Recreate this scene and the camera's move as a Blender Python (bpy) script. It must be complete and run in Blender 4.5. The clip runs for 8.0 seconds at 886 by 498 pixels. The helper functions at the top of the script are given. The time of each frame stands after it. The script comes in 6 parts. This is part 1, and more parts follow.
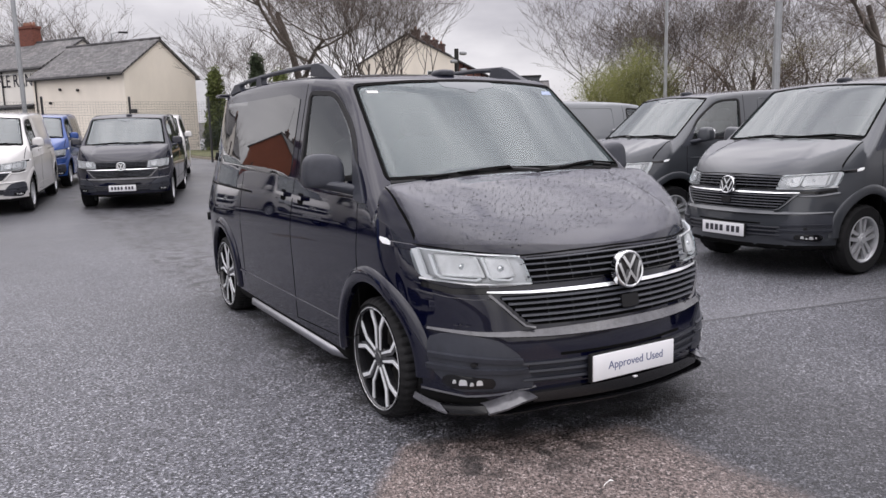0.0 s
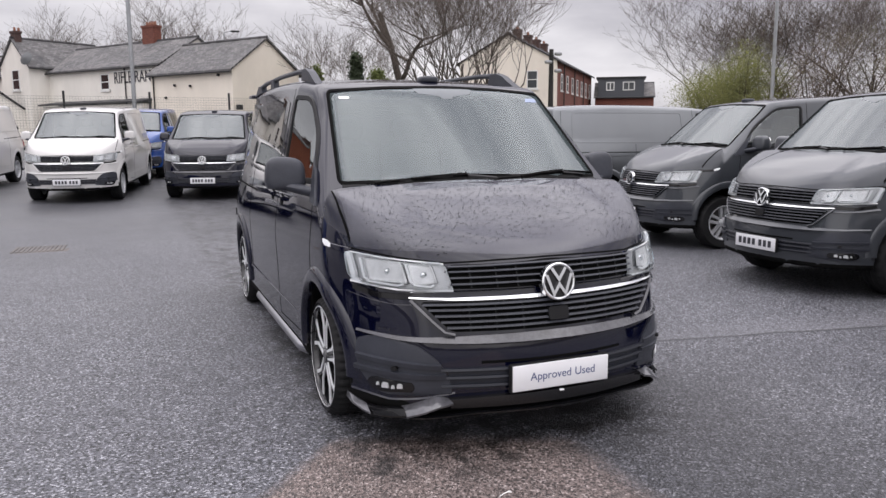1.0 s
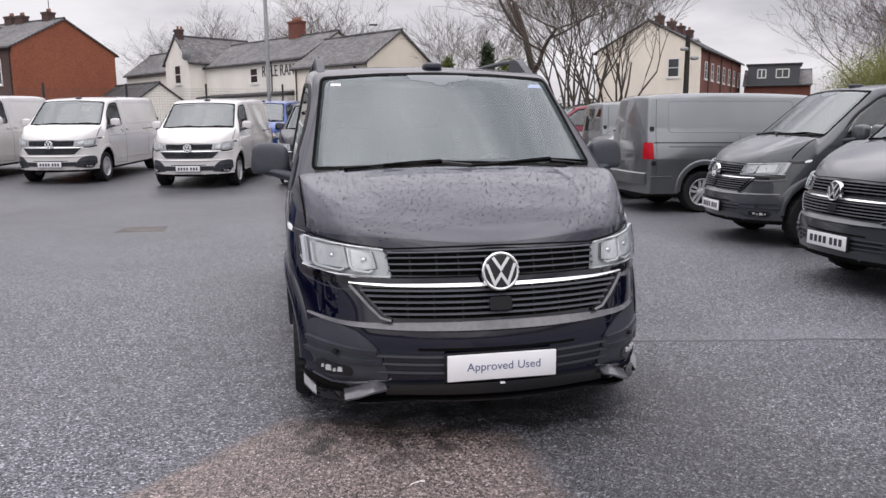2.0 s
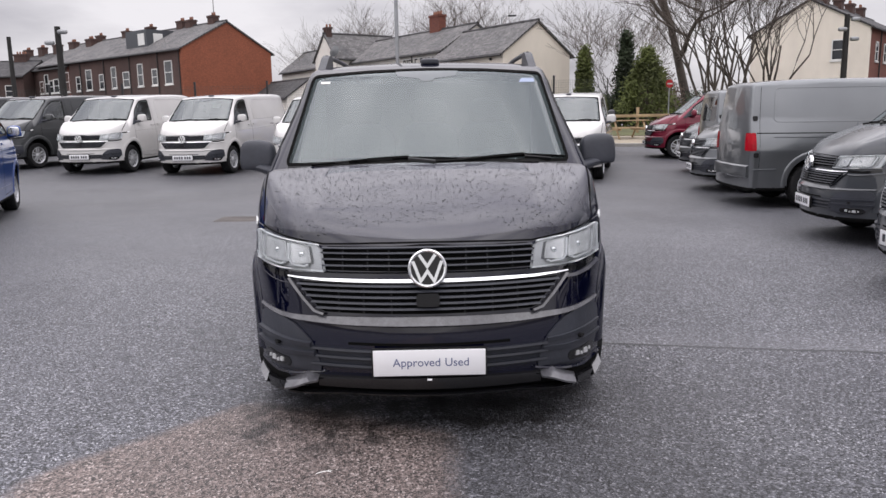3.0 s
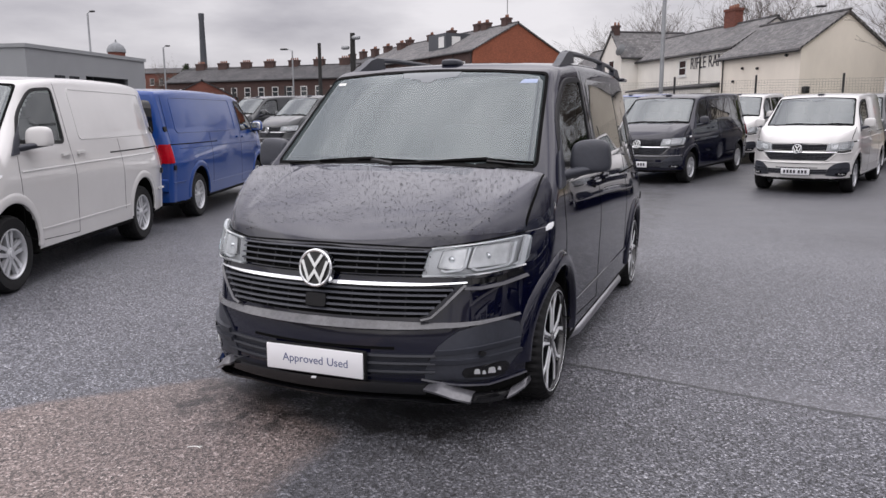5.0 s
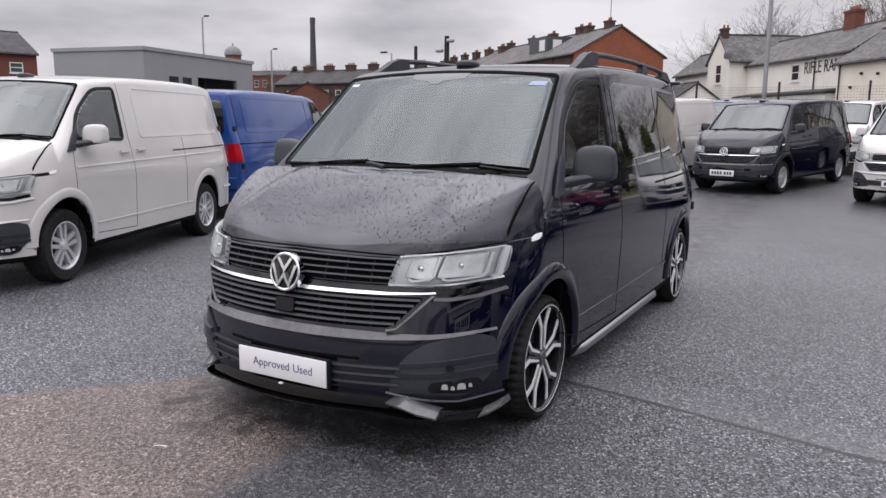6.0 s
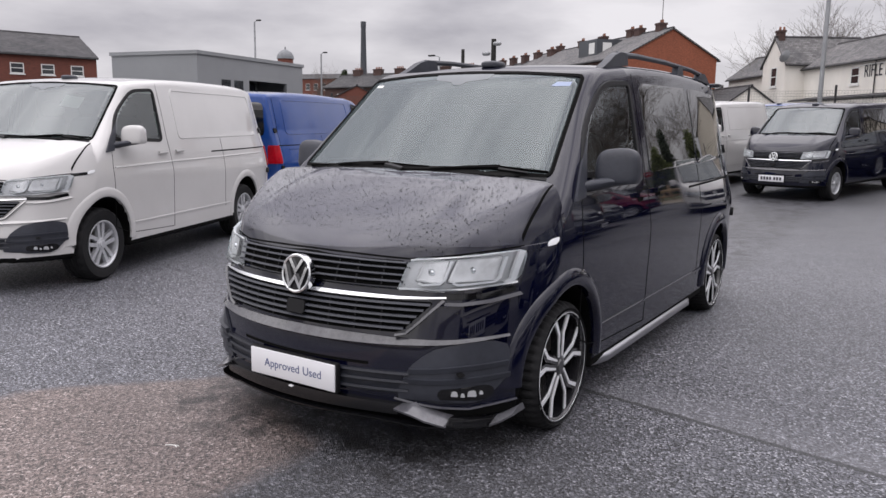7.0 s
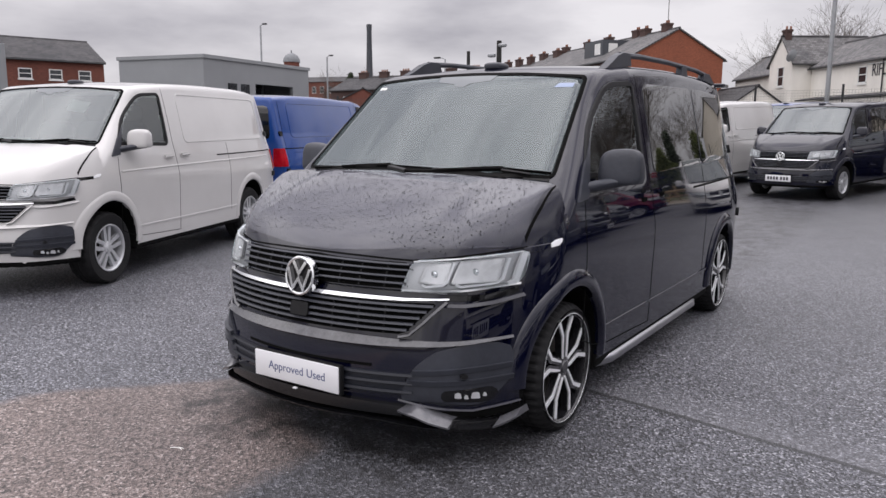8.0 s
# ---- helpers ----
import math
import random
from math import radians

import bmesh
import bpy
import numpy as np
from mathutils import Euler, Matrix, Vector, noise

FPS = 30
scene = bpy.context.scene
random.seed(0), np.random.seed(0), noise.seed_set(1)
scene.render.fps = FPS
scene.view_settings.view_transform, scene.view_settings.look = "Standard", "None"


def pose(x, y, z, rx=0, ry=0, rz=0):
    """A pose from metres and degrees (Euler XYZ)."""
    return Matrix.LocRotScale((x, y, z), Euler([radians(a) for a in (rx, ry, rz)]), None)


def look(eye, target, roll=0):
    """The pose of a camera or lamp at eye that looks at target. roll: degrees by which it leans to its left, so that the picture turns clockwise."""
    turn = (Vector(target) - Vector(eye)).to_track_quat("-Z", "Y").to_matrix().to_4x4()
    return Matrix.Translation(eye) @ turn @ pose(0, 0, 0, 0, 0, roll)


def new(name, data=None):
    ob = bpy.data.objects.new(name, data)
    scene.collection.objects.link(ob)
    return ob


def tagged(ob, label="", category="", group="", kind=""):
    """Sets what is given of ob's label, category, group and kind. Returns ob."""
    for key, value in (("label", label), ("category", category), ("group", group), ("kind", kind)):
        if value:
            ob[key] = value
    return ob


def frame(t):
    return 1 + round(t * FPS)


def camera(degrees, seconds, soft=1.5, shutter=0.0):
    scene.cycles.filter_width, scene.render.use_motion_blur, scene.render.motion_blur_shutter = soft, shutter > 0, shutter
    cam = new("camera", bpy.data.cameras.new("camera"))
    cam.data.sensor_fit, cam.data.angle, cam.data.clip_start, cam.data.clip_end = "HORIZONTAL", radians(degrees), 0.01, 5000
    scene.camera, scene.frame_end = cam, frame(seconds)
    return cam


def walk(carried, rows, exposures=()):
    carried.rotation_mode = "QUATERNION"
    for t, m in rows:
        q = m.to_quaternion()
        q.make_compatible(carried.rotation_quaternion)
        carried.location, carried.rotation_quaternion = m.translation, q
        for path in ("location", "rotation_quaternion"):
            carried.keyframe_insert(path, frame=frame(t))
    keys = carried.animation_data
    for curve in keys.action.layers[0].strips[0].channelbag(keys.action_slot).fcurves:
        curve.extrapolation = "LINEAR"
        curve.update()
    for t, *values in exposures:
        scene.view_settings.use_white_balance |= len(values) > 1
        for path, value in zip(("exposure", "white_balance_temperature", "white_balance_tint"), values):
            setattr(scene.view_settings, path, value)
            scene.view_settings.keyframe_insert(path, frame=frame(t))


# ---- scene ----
cam = camera(60.8, 8.0)
PATH = [
    (0, (0.025, 0.051, 1.486), (1.039, 1.747, 1.177), -1.5),
    (0.5, (0.346, -0.105, 1.502), (1.264, 1.645, 1.196), -0.8),
    (1, (0.72, -0.375, 1.515), (1.496, 1.443, 1.208), -0.3),
    (1.5, (1.149, -0.503, 1.496), (1.758, 1.376, 1.181), -0.1),
    (2.8, (2.392, -0.779, 1.481), (2.505, 1.188, 1.137), -1.0),
    (3, (2.601, -0.765, 1.5), (2.638, 1.204, 1.154), -1.1),
    (3.5, (3.123, -0.792, 1.494), (2.958, 1.17, 1.143), -1.2),
    (4, (3.573, -0.676, 1.473), (3.22, 1.261, 1.123), -1.0),
    (4.5, (4.009, -0.55, 1.477), (3.47, 1.345, 1.132), -0.7),
    (5, (4.385, -0.385, 1.495), (3.678, 1.455, 1.156), -0.3),
    (6.5, (4.925, 0.118, 1.49), (3.912, 1.811, 1.162), 0.7),
    (7, (4.938, 0.142, 1.485), (3.886, 1.812, 1.161), 0.7),
    (7.5, (4.947, 0.149, 1.483), (3.88, 1.81, 1.163), 0.5),
    (8, (4.954, 0.15, 1.484), (3.886, 1.811, 1.165), 0.3),
]
walk(cam, [(t, look(eye, target, roll)) for t, eye, target, roll in PATH], [(0, .15), (1.0, .12), (3.0, .06), (4.5, 0), (8, 0)])

# ---- light: overcast daylight, brightest overhead ----
SUN_ELEVATION, SUN_TURN = radians(52), radians(200)
world = bpy.data.worlds.new("overcast")
scene.world = world
world.use_nodes = True
wn, wl = world.node_tree.nodes, world.node_tree.links
wn.clear()
w_out = wn.new("ShaderNodeOutputWorld")
w_bg = wn.new("ShaderNodeBackground")
w_sky = wn.new("ShaderNodeTexSky")
w_sky.sky_type, w_sky.sun_disc, w_sky.sun_elevation, w_sky.sun_rotation = "NISHITA", False, SUN_ELEVATION, SUN_TURN
w_dim = wn.new("ShaderNodeVectorMath")
w_dim.operation = "SCALE"
w_dim.inputs["Scale"].default_value = 0.08
w_co = wn.new("ShaderNodeTexCoord")
w_sep = wn.new("ShaderNodeSeparateXYZ")
w_map = wn.new("ShaderNodeMapping")
w_map.inputs["Scale"].default_value = (1.0, 1.0, 3.4)
w_noise = wn.new("ShaderNodeTexNoise")
w_noise.inputs["Scale"].default_value, w_noise.inputs["Detail"].default_value, w_noise.inputs["Roughness"].default_value = 2.1, 7, 0.52
w_ramp = wn.new("ShaderNodeValToRGB")
w_ramp.color_ramp.elements[0].position, w_ramp.color_ramp.elements[0].color = 0.36, (0.47, 0.45, 0.50, 1)
w_ramp.color_ramp.elements[1].position, w_ramp.color_ramp.elements[1].color = 0.61, (0.96, 0.925, 0.965, 1)
w_up = wn.new("ShaderNodeMapRange")
w_up.interpolation_type = "SMOOTHSTEP"
for key, value in (("From Min", 0.12), ("From Max", 0.95), ("To Min", 0.92), ("To Max", 3.2)):
    w_up.inputs[key].default_value = value
w_cloud = wn.new("ShaderNodeVectorMath")
w_cloud.operation = "SCALE"
w_mix = wn.new("ShaderNodeMix")
w_mix.data_type = "RGBA"
w_mix.inputs["Factor"].default_value = 0.93
wl.new(w_co.outputs["Generated"], w_sep.inputs[0])
wl.new(w_co.outputs["Generated"], w_map.inputs["Vector"])
wl.new(w_map.outputs[0], w_noise.inputs["Vector"])
wl.new(w_noise.outputs["Fac"], w_ramp.inputs["Fac"])
wl.new(w_sep.outputs["Z"], w_up.inputs["Value"])
wl.new(w_ramp.outputs["Color"], w_cloud.inputs[0])
wl.new(w_up.outputs["Result"], w_cloud.inputs["Scale"])
wl.new(w_sky.outputs[0], w_dim.inputs[0])
wl.new(w_dim.outputs[0], w_mix.inputs[6])
wl.new(w_cloud.outputs[0], w_mix.inputs[7])
wl.new(w_mix.outputs[2], w_bg.inputs["Color"])
wl.new(w_bg.outputs[0], w_out.inputs["Surface"])

sun_data = bpy.data.lights.new("sun", "SUN")
sun_data.energy, sun_data.angle, sun_data.color = 0.7, radians(110), (1.0, 0.97, 0.93)
sun = new("sun", sun_data)
sun.matrix_world = look((0, 0, 60), (-20 * math.sin(SUN_TURN), -20 * math.cos(SUN_TURN), 60 - 20 * math.tan(SUN_ELEVATION)))

# ---- materials ----
def material(name):
    m = bpy.data.materials.new(name)
    m.use_nodes = True
    nt = m.node_tree
    nt.nodes.clear()
    out = nt.nodes.new("ShaderNodeOutputMaterial")
    b = nt.nodes.new("ShaderNodeBsdfPrincipled")
    nt.links.new(b.outputs[0], out.inputs["Surface"])
    return m, nt, b


def noise_node(nt, scale, detail=4, rough=0.55, stretch=(1, 1, 1), kind="ShaderNodeTexNoise"):
    co = nt.nodes.new("ShaderNodeTexCoord")
    mp = nt.nodes.new("ShaderNodeMapping")
    mp.inputs["Scale"].default_value = stretch
    n = nt.nodes.new(kind)
    n.inputs["Scale"].default_value = scale
    if kind == "ShaderNodeTexNoise":
        n.inputs["Detail"].default_value, n.inputs["Roughness"].default_value = detail, rough
    nt.links.new(co.outputs["Object"], mp.inputs["Vector"])
    nt.links.new(mp.outputs[0], n.inputs["Vector"])
    return n


def ramp_node(nt, source, stops):
    r = nt.nodes.new("ShaderNodeValToRGB")
    els = r.color_ramp.elements
    while len(els) < len(stops):
        els.new(0.5)
    for e, (p, c) in zip(els, stops):
        e.position, e.color = p, (*c, 1) if len(c) == 3 else c
    nt.links.new(source, r.inputs["Fac"])
    return r


def mix_node(nt, fac, a, b, mode="MIX"):
    m = nt.nodes.new("ShaderNodeMix")
    m.data_type, m.blend_type = "RGBA", mode
    for value, slot in ((fac, 0), (a, 6), (b, 7)):
        if isinstance(value, (int, float)):
            m.inputs[slot].default_value = value
        elif isinstance(value, tuple):
            m.inputs[slot].default_value = (*value, 1)
        else:
            nt.links.new(value, m.inputs[slot])
    return m.outputs[2]


def add_bump(nt, b, height, strength, distance):
    n = nt.nodes.new("ShaderNodeBump")
    n.inputs["Strength"].default_value, n.inputs["Distance"].default_value = strength, distance
    nt.links.new(height, n.inputs["Height"])
    nt.links.new(n.outputs[0], b.inputs["Normal"])


def plain(name, color, rough=0.5, metal=0.0, vary=0.15, scale=14.0, bump=0.0, coat=0.0, spec=0.5, emit=None):
    """A surface with two scales of variation in colour and roughness."""
    m, nt, b = material(name)
    big = noise_node(nt, scale * 0.12, 3)
    fine = noise_node(nt, scale, 5)
    lo = tuple(c * (1 - vary) for c in color)
    hi = tuple(min(1, c * (1 + vary)) for c in color)
    a = ramp_node(nt, big.outputs["Fac"], [(0.3, lo), (0.7, hi)])
    f = ramp_node(nt, fine.outputs["Fac"], [(0.3, (1 - vary * 0.7,) * 3), (0.7, (1, 1, 1))])
    nt.links.new(mix_node(nt, 1.0, a.outputs[0], f.outputs[0], "MULTIPLY"), b.inputs["Base Color"])
    r = nt.nodes.new("ShaderNodeMapRange")
    r.inputs["To Min"].default_value, r.inputs["To Max"].default_value = rough * 0.85, min(1, rough * 1.15)
    nt.links.new(fine.outputs["Fac"], r.inputs["Value"])
    nt.links.new(r.outputs[0], b.inputs["Roughness"])
    b.inputs["Metallic"].default_value = metal
    b.inputs["Coat Weight"].default_value = coat
    b.inputs["Coat Roughness"].default_value = 0.04
    b.inputs["Specular IOR Level"].default_value = spec
    if bump:
        add_bump(nt, b, fine.outputs["Fac"], bump, 0.01)
    if emit:
        b.inputs["Emission Color"].default_value, b.inputs["Emission Strength"].default_value = (*emit[0], 1), emit[1]
    return m


def paint(name, color, metal=0.0, rough=0.3, wet=0.0, ior=1.5):
    """Lacquered car paint: faint orange peel, a film of road dust, wet beads where wanted."""
    m, nt, b = material(name)
    big = noise_node(nt, 1.3, 4)
    fine = noise_node(nt, 60, 3)
    a = ramp_node(nt, big.outputs["Fac"], [(0.3, tuple(c * 0.93 for c in color)), (0.75, tuple(c * 1.05 + 0.002 for c in color))])
    nt.links.new(a.outputs[0], b.inputs["Base Color"])
    b.inputs["Metallic"].default_value, b.inputs["Roughness"].default_value = metal, rough
    b.inputs["Coat Weight"].default_value = 1.0
    b.inputs["Coat IOR"].default_value = ior
    b.inputs["Specular IOR Level"].default_value = 0.0 if max(color) < 0.02 else 0.25
    r = ramp_node(nt, big.outputs["Fac"], [(0.35, (0.02,) * 3), (0.7, (0.07 + wet,) * 3)])
    nt.links.new(r.outputs[0], b.inputs["Coat Roughness"])
    add_bump(nt, b, fine.outputs["Fac"], 0.02, 0.002)
    return m


def glass(name, tint, ior=1.6, haze_share=0.0):
    """Sheet glass: tinted see-through, mirror gloss by angle, with a share of painted pale haze."""
    m = bpy.data.materials.new(name)
    m.use_nodes = True
    nt = m.node_tree
    nt.nodes.clear()
    out = nt.nodes.new("ShaderNodeOutputMaterial")
    clear = nt.nodes.new("ShaderNodeBsdfTransparent")
    clear.inputs[0].default_value = (*tint, 1)
    gloss = nt.nodes.new("ShaderNodeBsdfGlossy")
    gloss.inputs["Roughness"].default_value = 0.015
    gloss.inputs[0].default_value = (0.95, 0.99, 1, 1)
    fres = nt.nodes.new("ShaderNodeFresnel")
    fres.inputs[0].default_value = ior
    mx = nt.nodes.new("ShaderNodeMixShader")
    nt.links.new(fres.outputs[0], mx.inputs[0])
    nt.links.new(clear.outputs[0], mx.inputs[1])
    nt.links.new(gloss.outputs[0], mx.inputs[2])
    if haze_share:
        # diffuse haze of drizzle that also paints in an even sky sheen
        haze = nt.nodes.new("ShaderNodeBsdfDiffuse")
        haze.inputs[0].default_value = (0.54, 0.66, 0.68, 1)
        hazed = nt.nodes.new("ShaderNodeMixShader")
        hazed.inputs[0].default_value = haze_share
        nt.links.new(mx.outputs[0], hazed.inputs[1])
        nt.links.new(haze.outputs[0], hazed.inputs[2])
        mx = hazed
    nt.links.new(mx.outputs[0], out.inputs["Surface"])
    return m


PAINT = {
    "black": paint("black_paint", (0.0012, 0.0018, 0.0115), rough=0.25, ior=1.58),
    "grey": paint("grey_paint", (0.050, 0.055, 0.064), 0.35, 0.38),
    "mid_grey": paint("mid_grey_paint", (0.17, 0.18, 0.19), 0.75, 0.30),
    "dark_grey": paint("dark_grey_paint", (0.03, 0.033, 0.036), 0.3, 0.35),
    "white": paint("white_paint", (0.57, 0.56, 0.55), rough=0.35),
    "blue": paint("blue_paint", (0.002, 0.045, 0.23), 0.1, 0.38, ior=1.45),
    "red": paint("red_paint", (0.15, 0.003, 0.022), 0.35, 0.32),
}
PLASTIC = plain("black_plastic", (0.036, 0.039, 0.050), 0.45, vary=0.2, scale=40, bump=0.15, spec=0.4)
TRIM = plain("matt_black_trim", (0.010, 0.010, 0.011), 0.55, vary=0.2, scale=30, spec=0.25)
GLOSS = plain("gloss_black_trim", (0.006, 0.006, 0.007), 0.06, vary=0.2)
SEAM = plain("panel_gap", (0.003, 0.003, 0.003), 0.9, vary=0.1, spec=0.1)
CHROME = plain("chrome", (0.78, 0.79, 0.80), 0.09, 1.0, vary=0.04)
BAR_STEEL = plain("brushed_bar_steel", (0.40, 0.40, 0.42), 0.32, 1.0, vary=0.12)
ALLOY_DARK = plain("black_alloy", (0.012, 0.012, 0.014), 0.2, 0.0, vary=0.15, coat=0.8)
SILVER = plain("silver_alloy_paint", (0.58, 0.59, 0.61), 0.32, 0.45, vary=0.08)
RUBBER = plain("tyre_rubber", (0.014, 0.014, 0.015), 0.75, vary=0.3, scale=30, bump=0.2, spec=0.25)
DISC = plain("brake_disc_steel", (0.16, 0.15, 0.14), 0.45, 0.8, vary=0.2)
DARK_PLASTIC = plain("dark_bumper_plastic", (0.016, 0.018, 0.026), 0.42, vary=0.2, scale=40, bump=0.15, spec=0.35)
LINER = plain("wheel_arch_liner", (0.006, 0.006, 0.006), 0.9, vary=0.3, spec=0.1)
HERO_GLASS = glass("hazed_windscreen_glass", (0.50, 0.61, 0.60), 1.78, 0.10)
SCREEN_GLASS = glass("windscreen_glass", (0.36, 0.42, 0.40), 2.1, 0.05)
SIDE_GLASS = glass("side_glass", (0.62, 0.72, 0.69), 2.0)
PRIVACY = plain("privacy_glass", (0.004, 0.0045, 0.005), 0.02, vary=0.1, spec=0.5)
PRIVACY.node_tree.nodes["Principled BSDF"].inputs["IOR"].default_value = 2.4
LENS = glass("lamp_lens", (0.93, 0.94, 0.95), 1.5)
REFLECTOR = plain("lamp_reflector", (0.80, 0.81, 0.82), 0.30, 0.6, vary=0.08)
LAMP_WHITE = plain("lamp_light_guide", (0.93, 0.94, 0.95), 0.25, 0.0, vary=0.04)
TAIL_RED = plain("tail_lamp_red", (0.36, 0.003, 0.012), 0.2, 0.0, vary=0.35, scale=25, spec=0.2)
PLATE_WHITE = plain("white_plate", (0.74, 0.74, 0.76), 0.3, vary=0.04)
INK = plain("dark_ink", (0.03, 0.03, 0.04), 0.5, vary=0.1)
BLUE_INK = plain("blue_grey_ink", (0.09, 0.11, 0.22), 0.5, vary=0.1)
CABIN = plain("cabin_plastic", (0.03, 0.031, 0.033), 0.7, vary=0.2, scale=30)
# dark mount greyed to include the sky reflected in the glass over it
MOUNT_SHEEN = plain("sensor_mount_sheen", (0.15, 0.165, 0.175), 0.25, vary=0.1)
STICKER = plain("pale_blue_sticker", (0.30, 0.36, 0.50), 0.5, vary=0.05)
CLOTH = plain("seat_cloth", (0.05, 0.05, 0.055), 0.95, vary=0.25, scale=60, bump=0.3)
PAPER = plain("paper_sheet", (0.8, 0.8, 0.78), 0.8, vary=0.05)
WATER = plain("water_bead", (0.02, 0.02, 0.022), 0.05, vary=0.05, spec=0.4)
# black paint greyed: sky sheen on the wet ledges is put into the colour
WET_SHEEN = plain("wet_sheen_black_paint", (0.052, 0.052, 0.060), 0.25, vary=0.35, scale=120, coat=0.6)
# gloss black made lighter: the wet plates' sky reflection is painted in
LIP_SHEEN = plain("wet_sheen_lip_paint", (0.09, 0.09, 0.10), 0.3, vary=0.5, scale=60, coat=1.0)
STEEL = plain("galvanised_steel", (0.33, 0.34, 0.35), 0.5, 0.6, vary=0.15)
WOOD_POLE = plain("dark_post", (0.02, 0.019, 0.018), 0.8, vary=0.3, scale=20)


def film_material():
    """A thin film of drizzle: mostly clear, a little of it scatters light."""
    m = bpy.data.materials.new("drizzle_sheen_film")
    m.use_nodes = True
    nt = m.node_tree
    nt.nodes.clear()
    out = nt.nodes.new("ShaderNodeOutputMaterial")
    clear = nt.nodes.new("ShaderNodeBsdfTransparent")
    # the milky share also lightens the bonnet in place of reflected sky
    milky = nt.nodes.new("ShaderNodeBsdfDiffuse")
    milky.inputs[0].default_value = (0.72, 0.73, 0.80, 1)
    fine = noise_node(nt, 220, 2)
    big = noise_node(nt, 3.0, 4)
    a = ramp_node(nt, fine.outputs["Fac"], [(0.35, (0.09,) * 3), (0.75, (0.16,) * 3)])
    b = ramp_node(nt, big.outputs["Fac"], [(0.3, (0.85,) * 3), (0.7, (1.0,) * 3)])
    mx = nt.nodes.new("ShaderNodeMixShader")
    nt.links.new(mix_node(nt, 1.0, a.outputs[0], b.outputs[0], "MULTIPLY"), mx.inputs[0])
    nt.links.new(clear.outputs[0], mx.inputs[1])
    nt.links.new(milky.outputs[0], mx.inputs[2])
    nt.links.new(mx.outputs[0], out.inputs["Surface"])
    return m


DRIZZLE_SHEEN = film_material()


FACET = plain("bright_reflector", (0.90, 0.91, 0.92), 0.24, 0.15, vary=0.3, scale=22)
ALLOY_FACE = plain("machined_alloy_face", (0.88, 0.89, 0.91), 0.3, 0.25, vary=0.06)
LAMP_DARK = plain("lamp_chamber_rim", (0.16, 0.165, 0.17), 0.35, 0.2, vary=0.06)
LAMP_GREY = plain("lamp_bezel", (0.52, 0.53, 0.54), 0.30, 0.15, vary=0.06)

# ---- mesh helpers ----
def mesh_of(name, verts, faces, mats, smooth=True, slots=None):
    me = bpy.data.meshes.new(name)
    verts = verts.tolist() if isinstance(verts, np.ndarray) else verts
    faces = faces.tolist() if isinstance(faces, np.ndarray) else faces
    me.from_pydata(verts, [], faces)
    for m in mats if isinstance(mats, (list, tuple)) else [mats]:
        me.materials.append(m)
    if smooth:
        me.polygons.foreach_set("use_smooth", [True] * len(me.polygons))
    if slots is not None:
        me.polygons.foreach_set("material_index", [int(s) for s in slots])
    me.update()
    return me


def part(name, geo, mat, parent, label="", smooth=True, at=None, sharp=35):
    """One mesh object under a thing or a part. geo: (verts, faces), or a finished mesh."""
    me = geo if isinstance(geo, bpy.types.Mesh) else mesh_of(name, geo[0], geo[1], mat, smooth)
    if smooth and not isinstance(geo, bpy.types.Mesh) and sharp:
        me.set_sharp_from_angle(angle=radians(sharp))
    ob = new(name, me)
    ob.parent = parent
    if at is not None:
        ob.matrix_basis = at
    if label:
        tagged(ob, label=label)
    return ob


def join(*geos):
    verts, faces = [], []
    for v, f in geos:
        k = len(verts)
        verts.extend([tuple(p) for p in v])
        faces.extend([tuple(i + k for i in q) for q in f])
    return verts, faces


def moved(geo, m):
    return [tuple(m @ Vector(v)) for v in geo[0]], geo[1]


def box(x0, x1, y0, y1, z0, z1, bevel=0.0):
    """A box with bevelled edges."""
    bm = bmesh.new()
    bmesh.ops.create_cube(bm, size=1, matrix=Matrix.LocRotScale(((x0 + x1) / 2, (y0 + y1) / 2, (z0 + z1) / 2), None, (x1 - x0, y1 - y0, z1 - z0)))
    if bevel:
        bmesh.ops.bevel(bm, geom=bm.edges[:], offset=bevel, segments=2, profile=0.5, affect="EDGES")
    out = [tuple(v.co) for v in bm.verts], [tuple(v.index for v in f.verts) for f in bm.faces]
    bm.free()
    return out


def lathe(profile, n=40, axis="x"):
    """Turns a closed or open profile of (radius, along) round an axis."""
    verts, faces, k = [], [], len(profile)
    for i in range(n):
        a = 2 * math.pi * i / n
        for r, h in profile:
            p = (h, r * math.cos(a), r * math.sin(a)) if axis == "x" else (r * math.cos(a), r * math.sin(a), h)
            verts.append(p)
    for i in range(n):
        j = (i + 1) % n
        for q in range(k - 1):
            faces.append((i * k + q, j * k + q, j * k + q + 1, i * k + q + 1))
    return verts, faces


